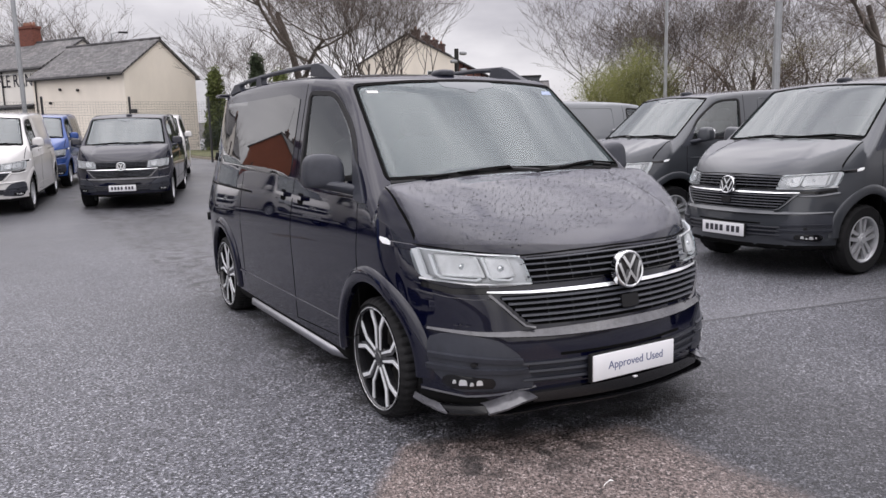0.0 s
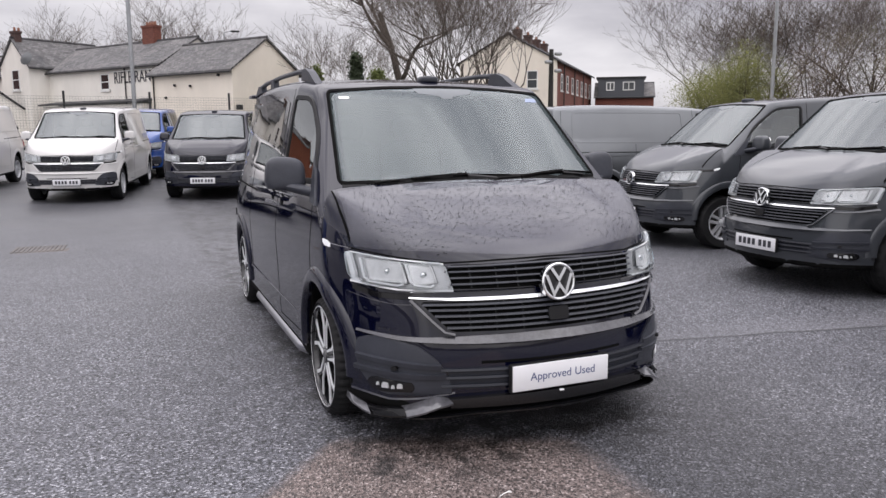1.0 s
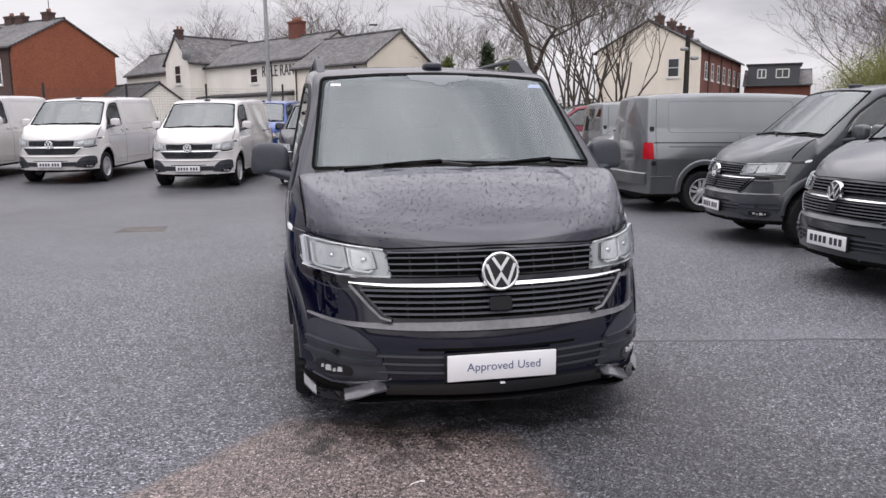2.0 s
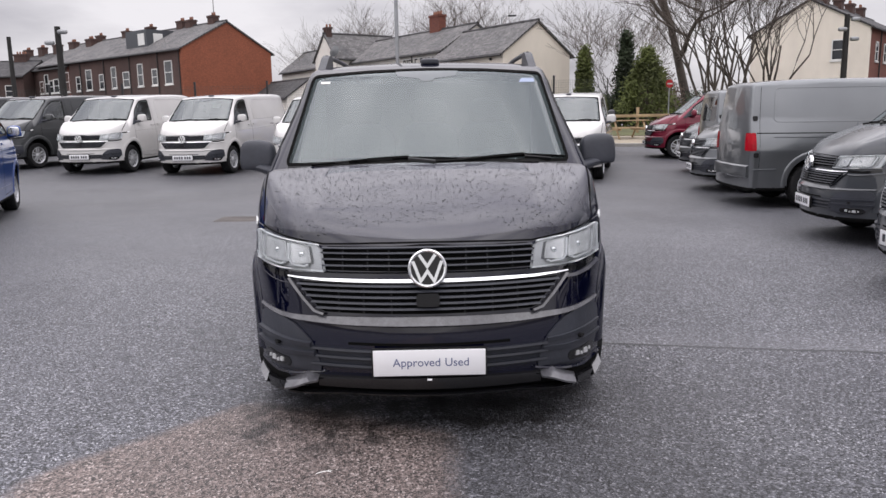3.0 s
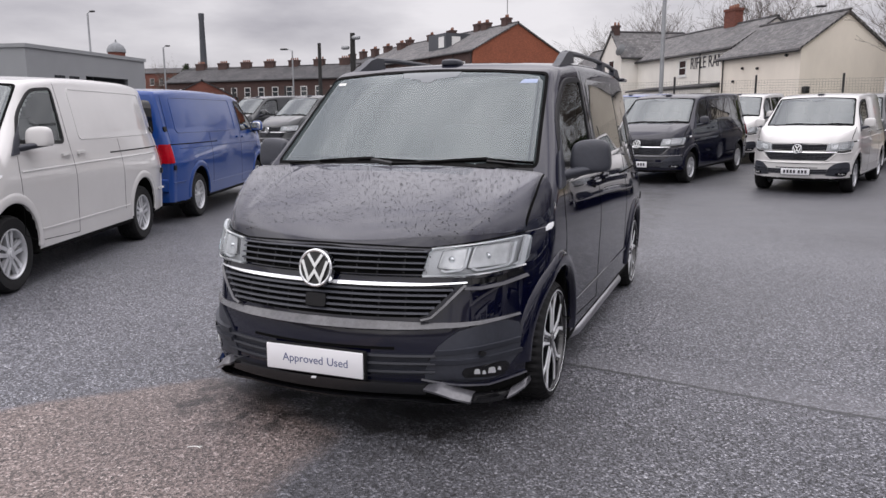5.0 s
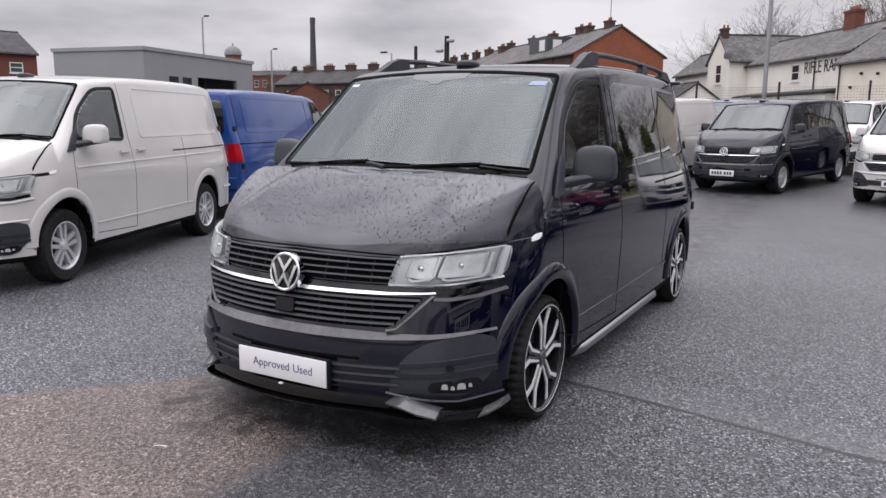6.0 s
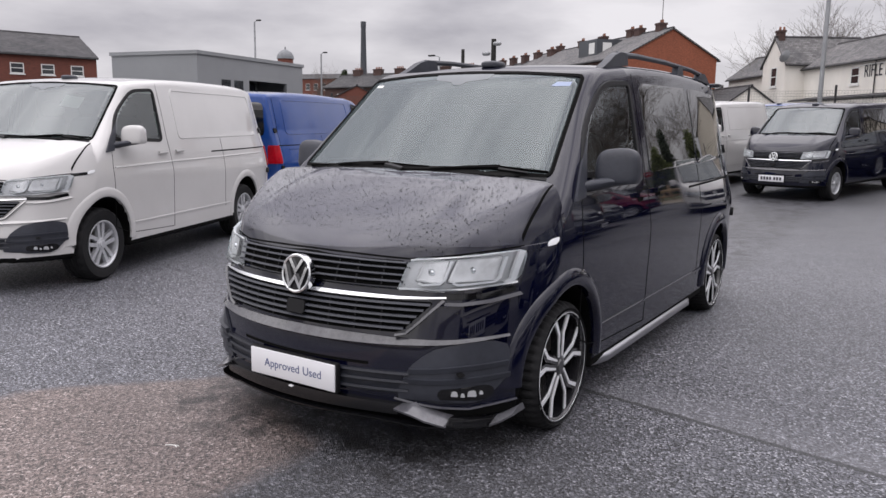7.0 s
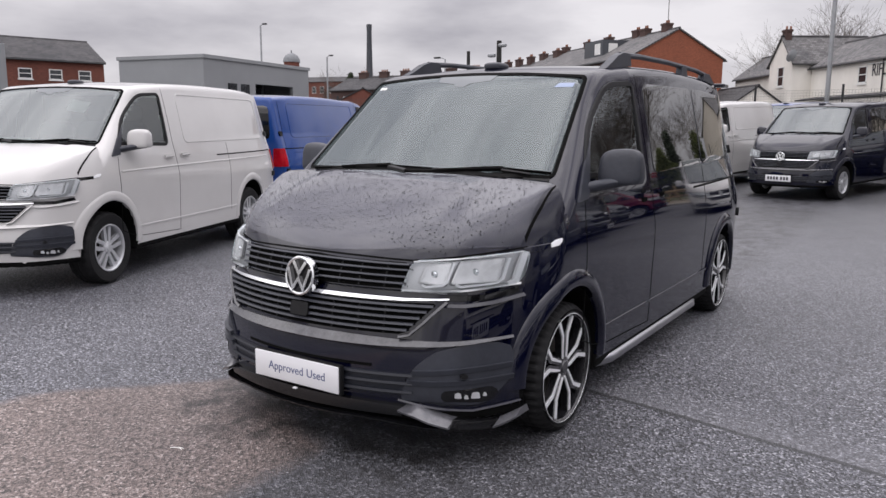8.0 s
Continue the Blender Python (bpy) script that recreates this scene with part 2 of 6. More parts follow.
def tube(points, radius, n=8, closed=False, cap=True):
    """A round bar along points; radius may be a list."""
    pts = [Vector(p) for p in points]
    rad = radius if isinstance(radius, (list, tuple)) else [radius] * len(pts)
    verts, faces = [], []
    for i, p in enumerate(pts):
        d = (pts[(i + 1) % len(pts)] if closed or i + 1 < len(pts) else p) - (pts[i - 1] if closed or i else p)
        d.normalize()
        u = d.cross(Vector((0, 0, 1)) if abs(d.z) < 0.9 else Vector((1, 0, 0))).normalized()
        w = d.cross(u)
        for j in range(n):
            a = 2 * math.pi * j / n
            verts.append(tuple(p + rad[i] * (math.cos(a) * u + math.sin(a) * w)))
    for i in range(len(pts) if closed else len(pts) - 1):
        for j in range(n):
            a, b = i * n, ((i + 1) % len(pts)) * n
            faces.append((a + j, a + (j + 1) % n, b + (j + 1) % n, b + j))
    if cap and not closed:
        faces.append(tuple(range(n))[::-1])
        faces.append(tuple((len(pts) - 1) * n + j for j in range(n)))
    return verts, faces


def extruded(poly, depth, plane="xz", at=0.0):
    """A flat outline given thickness. plane xz: depth along y; yz: along x; xy: along z."""
    n = len(poly)
    def put(a, b, c):
        return {"xz": (a, c, b), "yz": (c, a, b), "xy": (a, b, c)}[plane]
    verts = [put(a, b, at) for a, b in poly] + [put(a, b, at + depth) for a, b in poly]
    faces = [tuple(range(n)), tuple(range(n, 2 * n))[::-1]] + [(i, (i + 1) % n, n + (i + 1) % n, n + i) for i in range(n)]
    bm = bmesh.new()
    vs = [bm.verts.new(v) for v in verts]
    for f in faces:
        bm.faces.new([vs[i] for i in f])
    bmesh.ops.recalc_face_normals(bm, faces=bm.faces)
    bm.verts.index_update()
    out = [tuple(v.co) for v in bm.verts], [tuple(v.index for v in f.verts) for f in bm.faces]
    bm.free()
    return out


def rounded(corners, radius, steps=5):
    """An outline with rounded corners."""
    out, n = [], len(corners)
    for i in range(n):
        p, a, b = Vector(corners[i]), Vector(corners[i - 1]), Vector(corners[(i + 1) % n])
        r = radius[i] if isinstance(radius, (list, tuple)) else radius
        r = min(r, (a - p).length * 0.45, (b - p).length * 0.45)
        s, e = p + (a - p).normalized() * r, p + (b - p).normalized() * r
        for k in range(steps + 1):
            t = k / steps
            out.append(tuple((1 - t) ** 2 * s + 2 * t * (1 - t) * p + t * t * e))
    return out

# ---- the shape of the van's body ----
# x across, y from the nose back, z up; the nose stands at y = 0 and faces -y
def smax(a, b, k):
    h = np.clip(0.5 + 0.5 * (a - b) / k, 0, 1)
    return b + (a - b) * h + k * h * (1 - h)


TABLES = {}


def curve(v, xs, ys):
    """A smooth curve through a few knots, read from a fine table."""
    key = (*xs, *ys)
    if key not in TABLES:
        ka, kb = np.array(xs, float), np.array(ys, float)
        m = np.gradient(kb, ka)
        u = np.linspace(ka[0], ka[-1], 400)
        i = np.clip(np.searchsorted(ka, u) - 1, 0, len(ka) - 2)
        w = ka[i + 1] - ka[i]
        t = (u - ka[i]) / w
        TABLES[key] = u, (2 * t**3 - 3 * t**2 + 1) * kb[i] + (t**3 - 2 * t**2 + t) * w * m[i] + (3 * t**2 - 2 * t**3) * kb[i + 1] + (t**3 - t**2) * w * m[i + 1]
    return np.interp(v, *TABLES[key])


AXLE, BASE = 0.90, 3.0
ARCH_Z, ARCH_R = .335, .388


def body_field(x, y, z, stretch=0.0, arches=False):
    """Below zero inside the body."""
    ax = np.abs(x)
    yr = np.where(y > 2.2, np.maximum(y - stretch, 2.2) if stretch >= 0 else 2.2 + (y - 2.2) * 2.7 / (2.7 + stretch), y)
    half = curve(z, [.15, .3, .6, .93, 1.0, 1.2, 1.5, 1.8, 2.0], [.925, .935, .947, .952, .945, .915, .855, .785, .735])
    half = half - .055 * np.clip((.95 - y) / .95, 0, 1) ** 2 - .04 * np.clip((yr - 3.4) / 1.4, 0, 1) ** 2
    half = half - .06 * np.clip((yr - 2.2) / 2.3, 0, 1.1) ** 1.5 * np.clip((z - .75) / .55, .15, 1)
    half = half - .05 * np.clip((yr - 4.1) / .6, 0, 1) ** 2
    half = half - .05 * np.clip((2.0 - y) / .6, 0, 1) * np.clip((z - 1.15) / .5, 0, 1)
    side = ax - half
    nose = curve(z, [.12, .2, .3, .45, .6, .82, .92, 1.0, 1.2], [.09, .035, .012, .012, .035, .085, .125, .16, .3]) + .36 * ax**2 + 2.4 * np.maximum(ax - .6, 0) ** 2 - y
    bonnet = curve(y, [-.2, .1, .2, .45, .83], [.80, .92, .985, 1.115, 1.262]) - .05 * ax**2 + .018 / (1 + np.exp((ax - .53 - .09 * (.83 - y)) / .016)) * np.clip((y - .12) / .2, 0, 1) * np.clip((.82 - y) / .15, 0, 1)
    screen = 1.262 + .85 * (y - .84) - .19 * ax**2
    roof = curve(yr, [.8, 1.35, 1.6, 2.0, 2.6, 3.4, 4.3, 4.9], [1.60, 1.76, 1.82, 1.867, 1.895, 1.905, 1.892, 1.85]) - .05 * ax**2
    top = smax((z - np.where(y < .84, bonnet, screen)) * .78, z - roof, .05)
    rear = yr - ((4.78 if stretch < 0 else 4.89) - .10 * np.clip((z - .9), 0, 1.3) ** 1.5 - .10 * ax**2)
    f = smax(side, top, .06)
    f = smax(f, nose * .93, .05)
    f = smax(f, rear, .06)
    f = smax(f, .205 - z, .03)
    if arches:
        for c in (AXLE, AXLE + BASE + stretch):
            f = np.maximum(f, np.minimum(ARCH_R - np.hypot(y - c, z - ARCH_Z), ax - .5))
    return f


def field_normal(p, stretch, arches=False):
    e, g = 0.004, np.zeros_like(p)
    for k in range(3):
        d = np.zeros(3)
        d[k] = e
        a, b = p + d, p - d
        g[:, k] = body_field(*a.T, stretch, arches) - body_field(*b.T, stretch, arches)
    return g / (np.linalg.norm(g, axis=1)[:, None] + 1e-9), g / (2 * e)


def onto(axis, a, b, sgn=1, stretch=0.0):
    """Puts points of an outline on the body: side (y, z), front or rear (x, z), top (x, y)."""
    a, b = np.asarray(a, float), np.asarray(b, float)
    outer, inner = {"side": (1.3, 0.2), "front": (-0.5, 2.0), "rear": (5.8 + stretch, 3.2), "top": (2.4, 0.6)}[axis]
    lo, hi = np.full(a.shape, outer), np.full(a.shape, inner)
    def at(v):
        return {"side": (sgn * v, a, b), "front": (a, v, b), "rear": (a, v, b), "top": (a, b, v)}[axis]
    for _ in range(15):
        mid = (lo + hi) / 2
        out = body_field(*at(mid), stretch) > 0
        lo, hi = np.where(out, mid, lo), np.where(out, hi, mid)
    p = np.stack(np.broadcast_arrays(*at((lo + hi) / 2)), 1)
    return p, field_normal(p, stretch)[0]


def sheet(axis, outline, off=0.004, thick=0.01, nu=14, nv=12, sgn=1, stretch=0.0, crown=0.0):
    """A panel, pane or lens that follows the body inside an outline, with its edges turned in."""
    poly = np.array(outline, float)
    lo, hi = poly[:, 1].min(), poly[:, 1].max()
    rows = []
    for j in range(nv + 1):
        b = lo + (hi - lo) * (0.001 + 0.998 * (0.5 - 0.5 * math.cos(math.pi * j / nv)))
        q = np.roll(poly, -1, 0)
        hit = (poly[:, 1] <= b) != (q[:, 1] <= b)
        xs = poly[hit, 0] + (b - poly[hit, 1]) / (q[hit, 1] - poly[hit, 1]) * (q[hit, 0] - poly[hit, 0])
        rows.append((xs.min(), xs.max(), b))
    u = np.linspace(0, 1, nu + 1)
    a = np.concatenate([r[0] + (r[1] - r[0]) * u for r in rows])
    b = np.concatenate([np.full(nu + 1, r[2]) for r in rows])
    p, n = onto(axis, a, b, sgn, stretch)
    if crown:
        uu, vv = np.tile(u, nv + 1), np.repeat(np.linspace(0, 1, nv + 1), nu + 1)
        off = off + crown * (16 * uu * (1 - uu) * vv * (1 - vv)) ** 0.5
        front = p + n * np.asarray(off)[:, None]
    else:
        front = p + n * off
    w = nu + 1
    faces = [(j * w + i, j * w + i + 1, (j + 1) * w + i + 1, (j + 1) * w + i) for j in range(nv) for i in range(nu)]
    rim = [i for i in range(w)] + [j * w + nu for j in range(1, nv + 1)] + [nv * w + i for i in range(nu - 1, -1, -1)] + [j * w for j in range(nv - 1, 0, -1)]
    verts = np.concatenate([front, (front - n * thick)[rim]])
    k = len(front)
    faces += [(rim[i], k + i, k + (i + 1) % len(rim), rim[(i + 1) % len(rim)]) for i in range(len(rim))]
    flip = (axis in ("rear",) or (axis == "side" and sgn < 0))
    faces = [f[::-1] for f in faces] if flip else faces
    return verts, faces


def band(axis, path, width, off=0.004, thick=0.01, sgn=1, stretch=0.0, step=0.03, tilt=0.0, closed=False):
    """A strip that follows a path over the body; tilt lifts its lower edge out."""
    pts = [np.array(p, float) for p in path] + ([np.array(path[0], float)] if closed else [])
    line = []
    for p, q in zip(pts, pts[1:]):
        n = max(1, int(np.linalg.norm(q - p) / step))
        line += [p + (q - p) * i / n for i in range(n)]
    line = np.array(line if closed else line + [pts[-1]])
    d = (np.roll(line, -1, 0) - np.roll(line, 1, 0)) if closed else np.gradient(line, axis=0)
    d /= np.linalg.norm(d, axis=1)[:, None] + 1e-9
    side = np.stack([-d[:, 1], d[:, 0]], 1)
    w = np.interp(np.linspace(0, 1, len(line)), np.linspace(0, 1, len(width)), width) if isinstance(width, (list, tuple)) else np.full(len(line), width)
    ribs = ((0.5, thick, 0.0), (0.36, 0, 0.15), (-0.36, 0, 0.85), (-0.5, thick, 1.0))
    q = np.concatenate([line + side * (w * r[0])[:, None] for r in ribs])
    p, n = onto(axis, q[:, 0], q[:, 1], sgn, stretch)
    m = len(line)
    verts = p + n * np.concatenate([off - r[1] + tilt * r[2] * w / w.max() for r in ribs])[:, None]
    faces = [(c * m + i, c * m + (i + 1) % m, (c + 1) * m + (i + 1) % m, (c + 1) * m + i) for c in range(3) for i in range(m if closed else m - 1)]
    if not closed:
        faces += [(0, m, 2 * m, 3 * m), (m - 1, 4 * m - 1, 3 * m - 1, 2 * m - 1)]
    return verts, faces


def skin(stretch, cell, holes):
    """The body's shell as even quads on the zero of body_field, with the window openings left out."""
    lo, hi = np.array([-1.06, -0.12, 0.1]), np.array([1.06, 5.05 + stretch, 2.05])
    n = np.ceil((hi - lo) / cell).astype(int) + 1
    ax = [lo[k] + cell * np.arange(n[k]) for k in range(3)]
    f = body_field(*np.meshgrid(*ax, indexing="ij"), stretch, True)
    ins = f < 0
    total, count = np.zeros((*(n - 1), 3)), np.zeros(n - 1)
    grid = np.stack(np.meshgrid(*ax, indexing="ij"), -1)
    corners = [(i, j, k) for i in (0, 1) for j in (0, 1) for k in (0, 1)]
    def cut(arr, c):
        return arr[c[0]:arr.shape[0] - 1 + c[0], c[1]:arr.shape[1] - 1 + c[1], c[2]:arr.shape[2] - 1 + c[2]]
    for c in corners:
        for k in range(3):
            if c[k] == 0:
                d = list(c)
                d[k] = 1
                fa, fb = cut(f, c), cut(f, d)
                cross = (fa < 0) != (fb < 0)
                t = np.where(cross, fa / np.where(cross, fa - fb, 1), 0)
                total += np.where(cross[..., None], cut(grid, c) + (cut(grid, d) - cut(grid, c)) * t[..., None], 0)
                count += cross
    used = count > 0
    index = -np.ones(used.shape, int)
    index[used] = np.arange(used.sum())
    p = total[used] / count[used][:, None]
    quads = []
    for k in range(3):
        s0, s1 = [slice(1, -1)] * 3, [slice(1, -1)] * 3
        s0[k], s1[k] = slice(0, -1), slice(1, None)
        a, b = ins[tuple(s0)], ins[tuple(s1)]
        where = np.argwhere(a != b)
        sign = a[a != b]
        base = where + np.array([0 if q == k else 1 for q in range(3)])
        e1, e2 = np.eye(3, dtype=int)[(k + 1) % 3], np.eye(3, dtype=int)[(k + 2) % 3]
        ids = [index[tuple((base - s).T)] for s in (e1 * 0, e1, e1 + e2, e2)]
        q = np.stack(ids, 1)
        quads.append(np.where(sign[:, None], q, q[:, ::-1]))
    quads = np.concatenate(quads)
    for _ in range(4):
        g = field_normal(p, stretch, True)[1]
        p = p - g * (body_field(*p.T, stretch, True) / (np.sum(g * g, 1) + 1e-6))[:, None] * 0.9
    mid = p[quads].mean(1)
    keep = np.ones(len(quads), bool)
    for axis, poly, sgn in holes:
        a, b, ok = {"side": (mid[:, 1], mid[:, 2], mid[:, 0] * sgn > 0.5), "front": (mid[:, 0], mid[:, 2], (mid[:, 1] < 1.9)),
                    "rear": (mid[:, 0], mid[:, 2], mid[:, 1] > 4.3 + stretch)}[axis]
        poly = np.array(poly, float)
        nxt = np.roll(poly, -1, 0)
        inside = np.zeros(len(mid), bool)
        for (x1, y1), (x2, y2) in zip(poly, nxt):
            if y1 != y2:
                inside ^= ((y1 > b) != (y2 > b)) & (a < (x2 - x1) * (b - y1) / (y2 - y1) + x1)
        keep &= ~(inside & ok)
    quads, mid = quads[keep], mid[keep]
    liner = mid[:, 2] < 0.255
    for c in (AXLE, AXLE + BASE + stretch):
        liner |= (np.hypot(mid[:, 1] - c, mid[:, 2] - ARCH_Z) < ARCH_R + .022) & (np.abs(mid[:, 0]) < 0.93)
    return p, quads, liner


def shrunk(poly, amount):
    c = np.mean(poly, axis=0)
    out = []
    for p in poly:
        d = np.array(p) - c
        out.append(tuple(c + d * max(0.0, 1 - amount / (np.linalg.norm(d) + 1e-9))))
    return out


# outlines on the body
WINDSCREEN = rounded([(-.80, 1.243), (0, 1.266), (.80, 1.243), (.708, 1.758), (.35, 1.780), (0, 1.787), (-.35, 1.780), (-.708, 1.758)], .03)
DOOR_WINDOW = rounded([(1.13, 1.25), (1.955, 1.225), (1.99, 1.738), (1.66, 1.715), (1.30, 1.475)], [.03, .05, .05, .10, .2])
def rear_windows(s):
    return (rounded([(2.15, 1.215), (3.265 + s, 1.225), (3.285 + s, 1.768), (2.175, 1.752)], .06),
            rounded([(3.31 + s, 1.225), (4.37 + s, 1.245), (4.34 + s, 1.768), (3.33 + s, 1.770)], .06))
TAILGATE_WINDOW = rounded([(-.62, 1.22), (.62, 1.22), (.58, 1.72), (-.58, 1.72)], .08)
HEADLAMP = rounded([(.482, .778), (.70, .782), (.862, .80), (.868, .942), (.70, .925), (.508, .903)], [.006, .05, .05, .03, .05, .006])
GRILLE_TOP = [(-.50, .792), (.50, .792), (.515, .898), (.25, .908), (0, .911), (-.25, .908), (-.515, .898)]
GRILLE_LOW = rounded([(-.505, .598), (.505, .598), (.635, .735), (-.635, .735)], .02)
POD = rounded([(.50, .31), (.80, .285), (.872, .40), (.862, .54), (.80, .562), (.66, .545), (.56, .46)], .04)

CACHE = {}


def cached(key, make):
    if key not in CACHE:
        CACHE[key] = make()
    return CACHE[key]


# ---- wheels ----
def strip(line, widths, depth, plane, at):
    """A flat bar with mitred bends along a line of points."""
    q = [Vector(p) for p in line]
    left, right = [], []
    for i, p in enumerate(q):
        d = ((q[min(i + 1, len(q) - 1)] - p).normalized() if i + 1 < len(q) else Vector((0, 0))) + ((p - q[i - 1]).normalized() if i else Vector((0, 0)))
        d.normalize()
        e = (q[1] - q[0]) if i == 0 else (p - q[i - 1])
        half = widths[i] / 2 / max(.5, abs(d.dot(e.normalized())))
        n = Vector((-d.y, d.x)) * half
        left.append(tuple(p + n))
        right.append(tuple(p - n))
    return extruded(left + right[::-1], depth, plane, at)


def wheel_meshes(style):
    """Tyre, rim, spokes, disc; the outer face looks along +x."""
    big = style == "black"
    R, rim, w = (.320, .270, .128) if big else (.342, .218, .112)
    prof = [(rim - .004, -w + .012), (rim + .02, -w), (R - .03, -w - .006), (R - .010, -w + .012)]
    steps = [-w + .03, -.056, -.05, -.044, -.012, 0, .012, .044, .05, .056, w - .03]
    for i, h in enumerate(steps):
        groove = i in (2, 5, 8)
        prof.append((R - (.008 if groove else 0) - .05 * (h / w) ** 4 * .12, h))
    prof += [(R - .010, w - .012), (R - .03, w + .006), (rim + .02, w), (rim - .004, w - .012)]
    # cross grooves over the shoulders of the tread
    turns = 132 if big else 72
    tv, tyre_faces = lathe(prof, turns)
    tyre_verts = []
    for k, (a, b, c) in enumerate(tv):
        radius = math.hypot(b, c)
        drop = .011 if (k // len(prof)) % 3 == 0 and abs(a) > .03 and radius > R - .022 else 0
        tyre_verts.append((a, b * (1 - drop / radius), c * (1 - drop / radius)))
    tyre = tyre_verts, tyre_faces
    barrel = lathe([(rim + .002, w - .004), (rim + .006, w + .002), (rim - .004, w + .004), (rim - .014, w - .006), (rim - .022, w - .05), (rim - .03, -.02), (rim - .02, -w + .01), (rim, -w + .004)], 56)
    face_x = w - .012
    if big:
        pts = [(.34, .05), (.20, .10), (.14, .165), (.30, .262)]
        line = [(r * math.cos(a), r * math.sin(a)) for a, r in pts]
        arm = strip(line, (.030, .032, .040, .046), .034, "yz", face_x - .04)
        face = strip([(a, b + .004) for a, b in line], (.010, .012, .016, .021), .012, "yz", face_x - .012)
    else:
        line = [(.05 * math.cos(.5), .05 * math.sin(.5)), (.212 * math.cos(.20), .212 * math.sin(.20))]
        arm, face = strip(line, (.032, .042), .035, "yz", face_x - .045), None
    lipring = lathe([(rim - .004, w), (rim - .002, w + .005), (rim, w + .004), (rim - .003, w)], 56)
    hub = lathe([(.0, face_x + .004), (.03, face_x + .004), (.034, face_x - .002), (.052, face_x - .006), (.066, face_x - .02), (.07, face_x - .06)], 24)
    disc = lathe([(.05, .02), (.165, .02), (.165, -.005), (.05, -.005)], 32)
    return dict(tyre=tyre, barrel=barrel, arm=arm, face=face, lipring=lipring, hub=hub, disc=disc, radius=R)


def add_wheel(owner, style, x, y, sgn):
    g = cached(("wheel", style), lambda: wheel_meshes(style))
    big = style == "black"
    turn = 0 if sgn > 0 else 180
    hubm = pose(x * sgn, y, g["radius"], 0, 0, turn)
    rim_mat = ALLOY_DARK if big else SILVER
    def shared(key, mat):
        def build():
            me = mesh_of(key, *g[key], mat)
            me.set_sharp_from_angle(angle=radians(32))
            return me
        return cached(("wheelmesh", style, key), build)
    wheel = part("wheel", shared("barrel", rim_mat), None, owner, "black and polished alloy wheel" if big else "silver alloy wheel", at=hubm)
    part("tyre", shared("tyre", RUBBER), None, wheel, "black rubber tyre")
    for k in range(5):
        for m in (1, -1):
            turn_k = Matrix.Rotation(2 * math.pi * k / 5 + .3, 4, "X") @ Matrix.Diagonal((1, 1, m, 1))
            part("spoke", shared("arm", rim_mat), None, wheel, at=turn_k)
            if big:
                part("polished_face", shared("face", ALLOY_FACE), None, wheel, "polished spoke face", at=turn_k)
    if big:
        part("rim_edge", shared("lipring", ALLOY_FACE), None, wheel, "polished rim edge")
    part("hub_cap", shared("hub", rim_mat), None, wheel)
    part("brake_disc", shared("disc", DISC), None, wheel)


def text_mesh(words, size, mat, name="lettering", depth=0.0008):
    cu = bpy.data.curves.new(name, "FONT")
    cu.body, cu.size, cu.align_x, cu.align_y, cu.extrude = words, size, "CENTER", "CENTER", depth
    ob = bpy.data.objects.new(name, cu)
    scene.collection.objects.link(ob)
    bpy.context.view_layer.update()
    me = bpy.data.meshes.new_from_object(ob.evaluated_get(bpy.context.evaluated_depsgraph_get()))
    bpy.data.objects.remove(ob)
    me.materials.clear()
    me.materials.append(mat)
    return me


def ellipsoid(cx, cy, cz, rx, ry, rz, power=2.0, n=20, rings=12):
    """A rounded box between a ball and a block."""
    verts, faces = [], []
    def p(v):
        return math.copysign(abs(v) ** (2 / power), v)
    for j in range(rings + 1):
        b = math.pi * (j / rings - 0.5)
        for i in range(n):
            a = 2 * math.pi * i / n
            verts.append((cx + rx * p(math.cos(a)) * p(math.cos(b)), cy + ry * p(math.sin(a)) * p(math.cos(b)), cz + rz * p(math.sin(b))))
    for j in range(rings):
        for i in range(n):
            faces.append((j * n + i, j * n + (i + 1) % n, (j + 1) * n + (i + 1) % n, (j + 1) * n + i))
    return verts, faces


def ground_height(x, y):
    """The yard rises gently towards its far corner."""
    q = y - 14.5 - 0.5 * x
    rise = 0.035 * (math.sqrt(q * q + 4) + q) / 2
    return 0.55 * math.tanh(rise / 0.55)


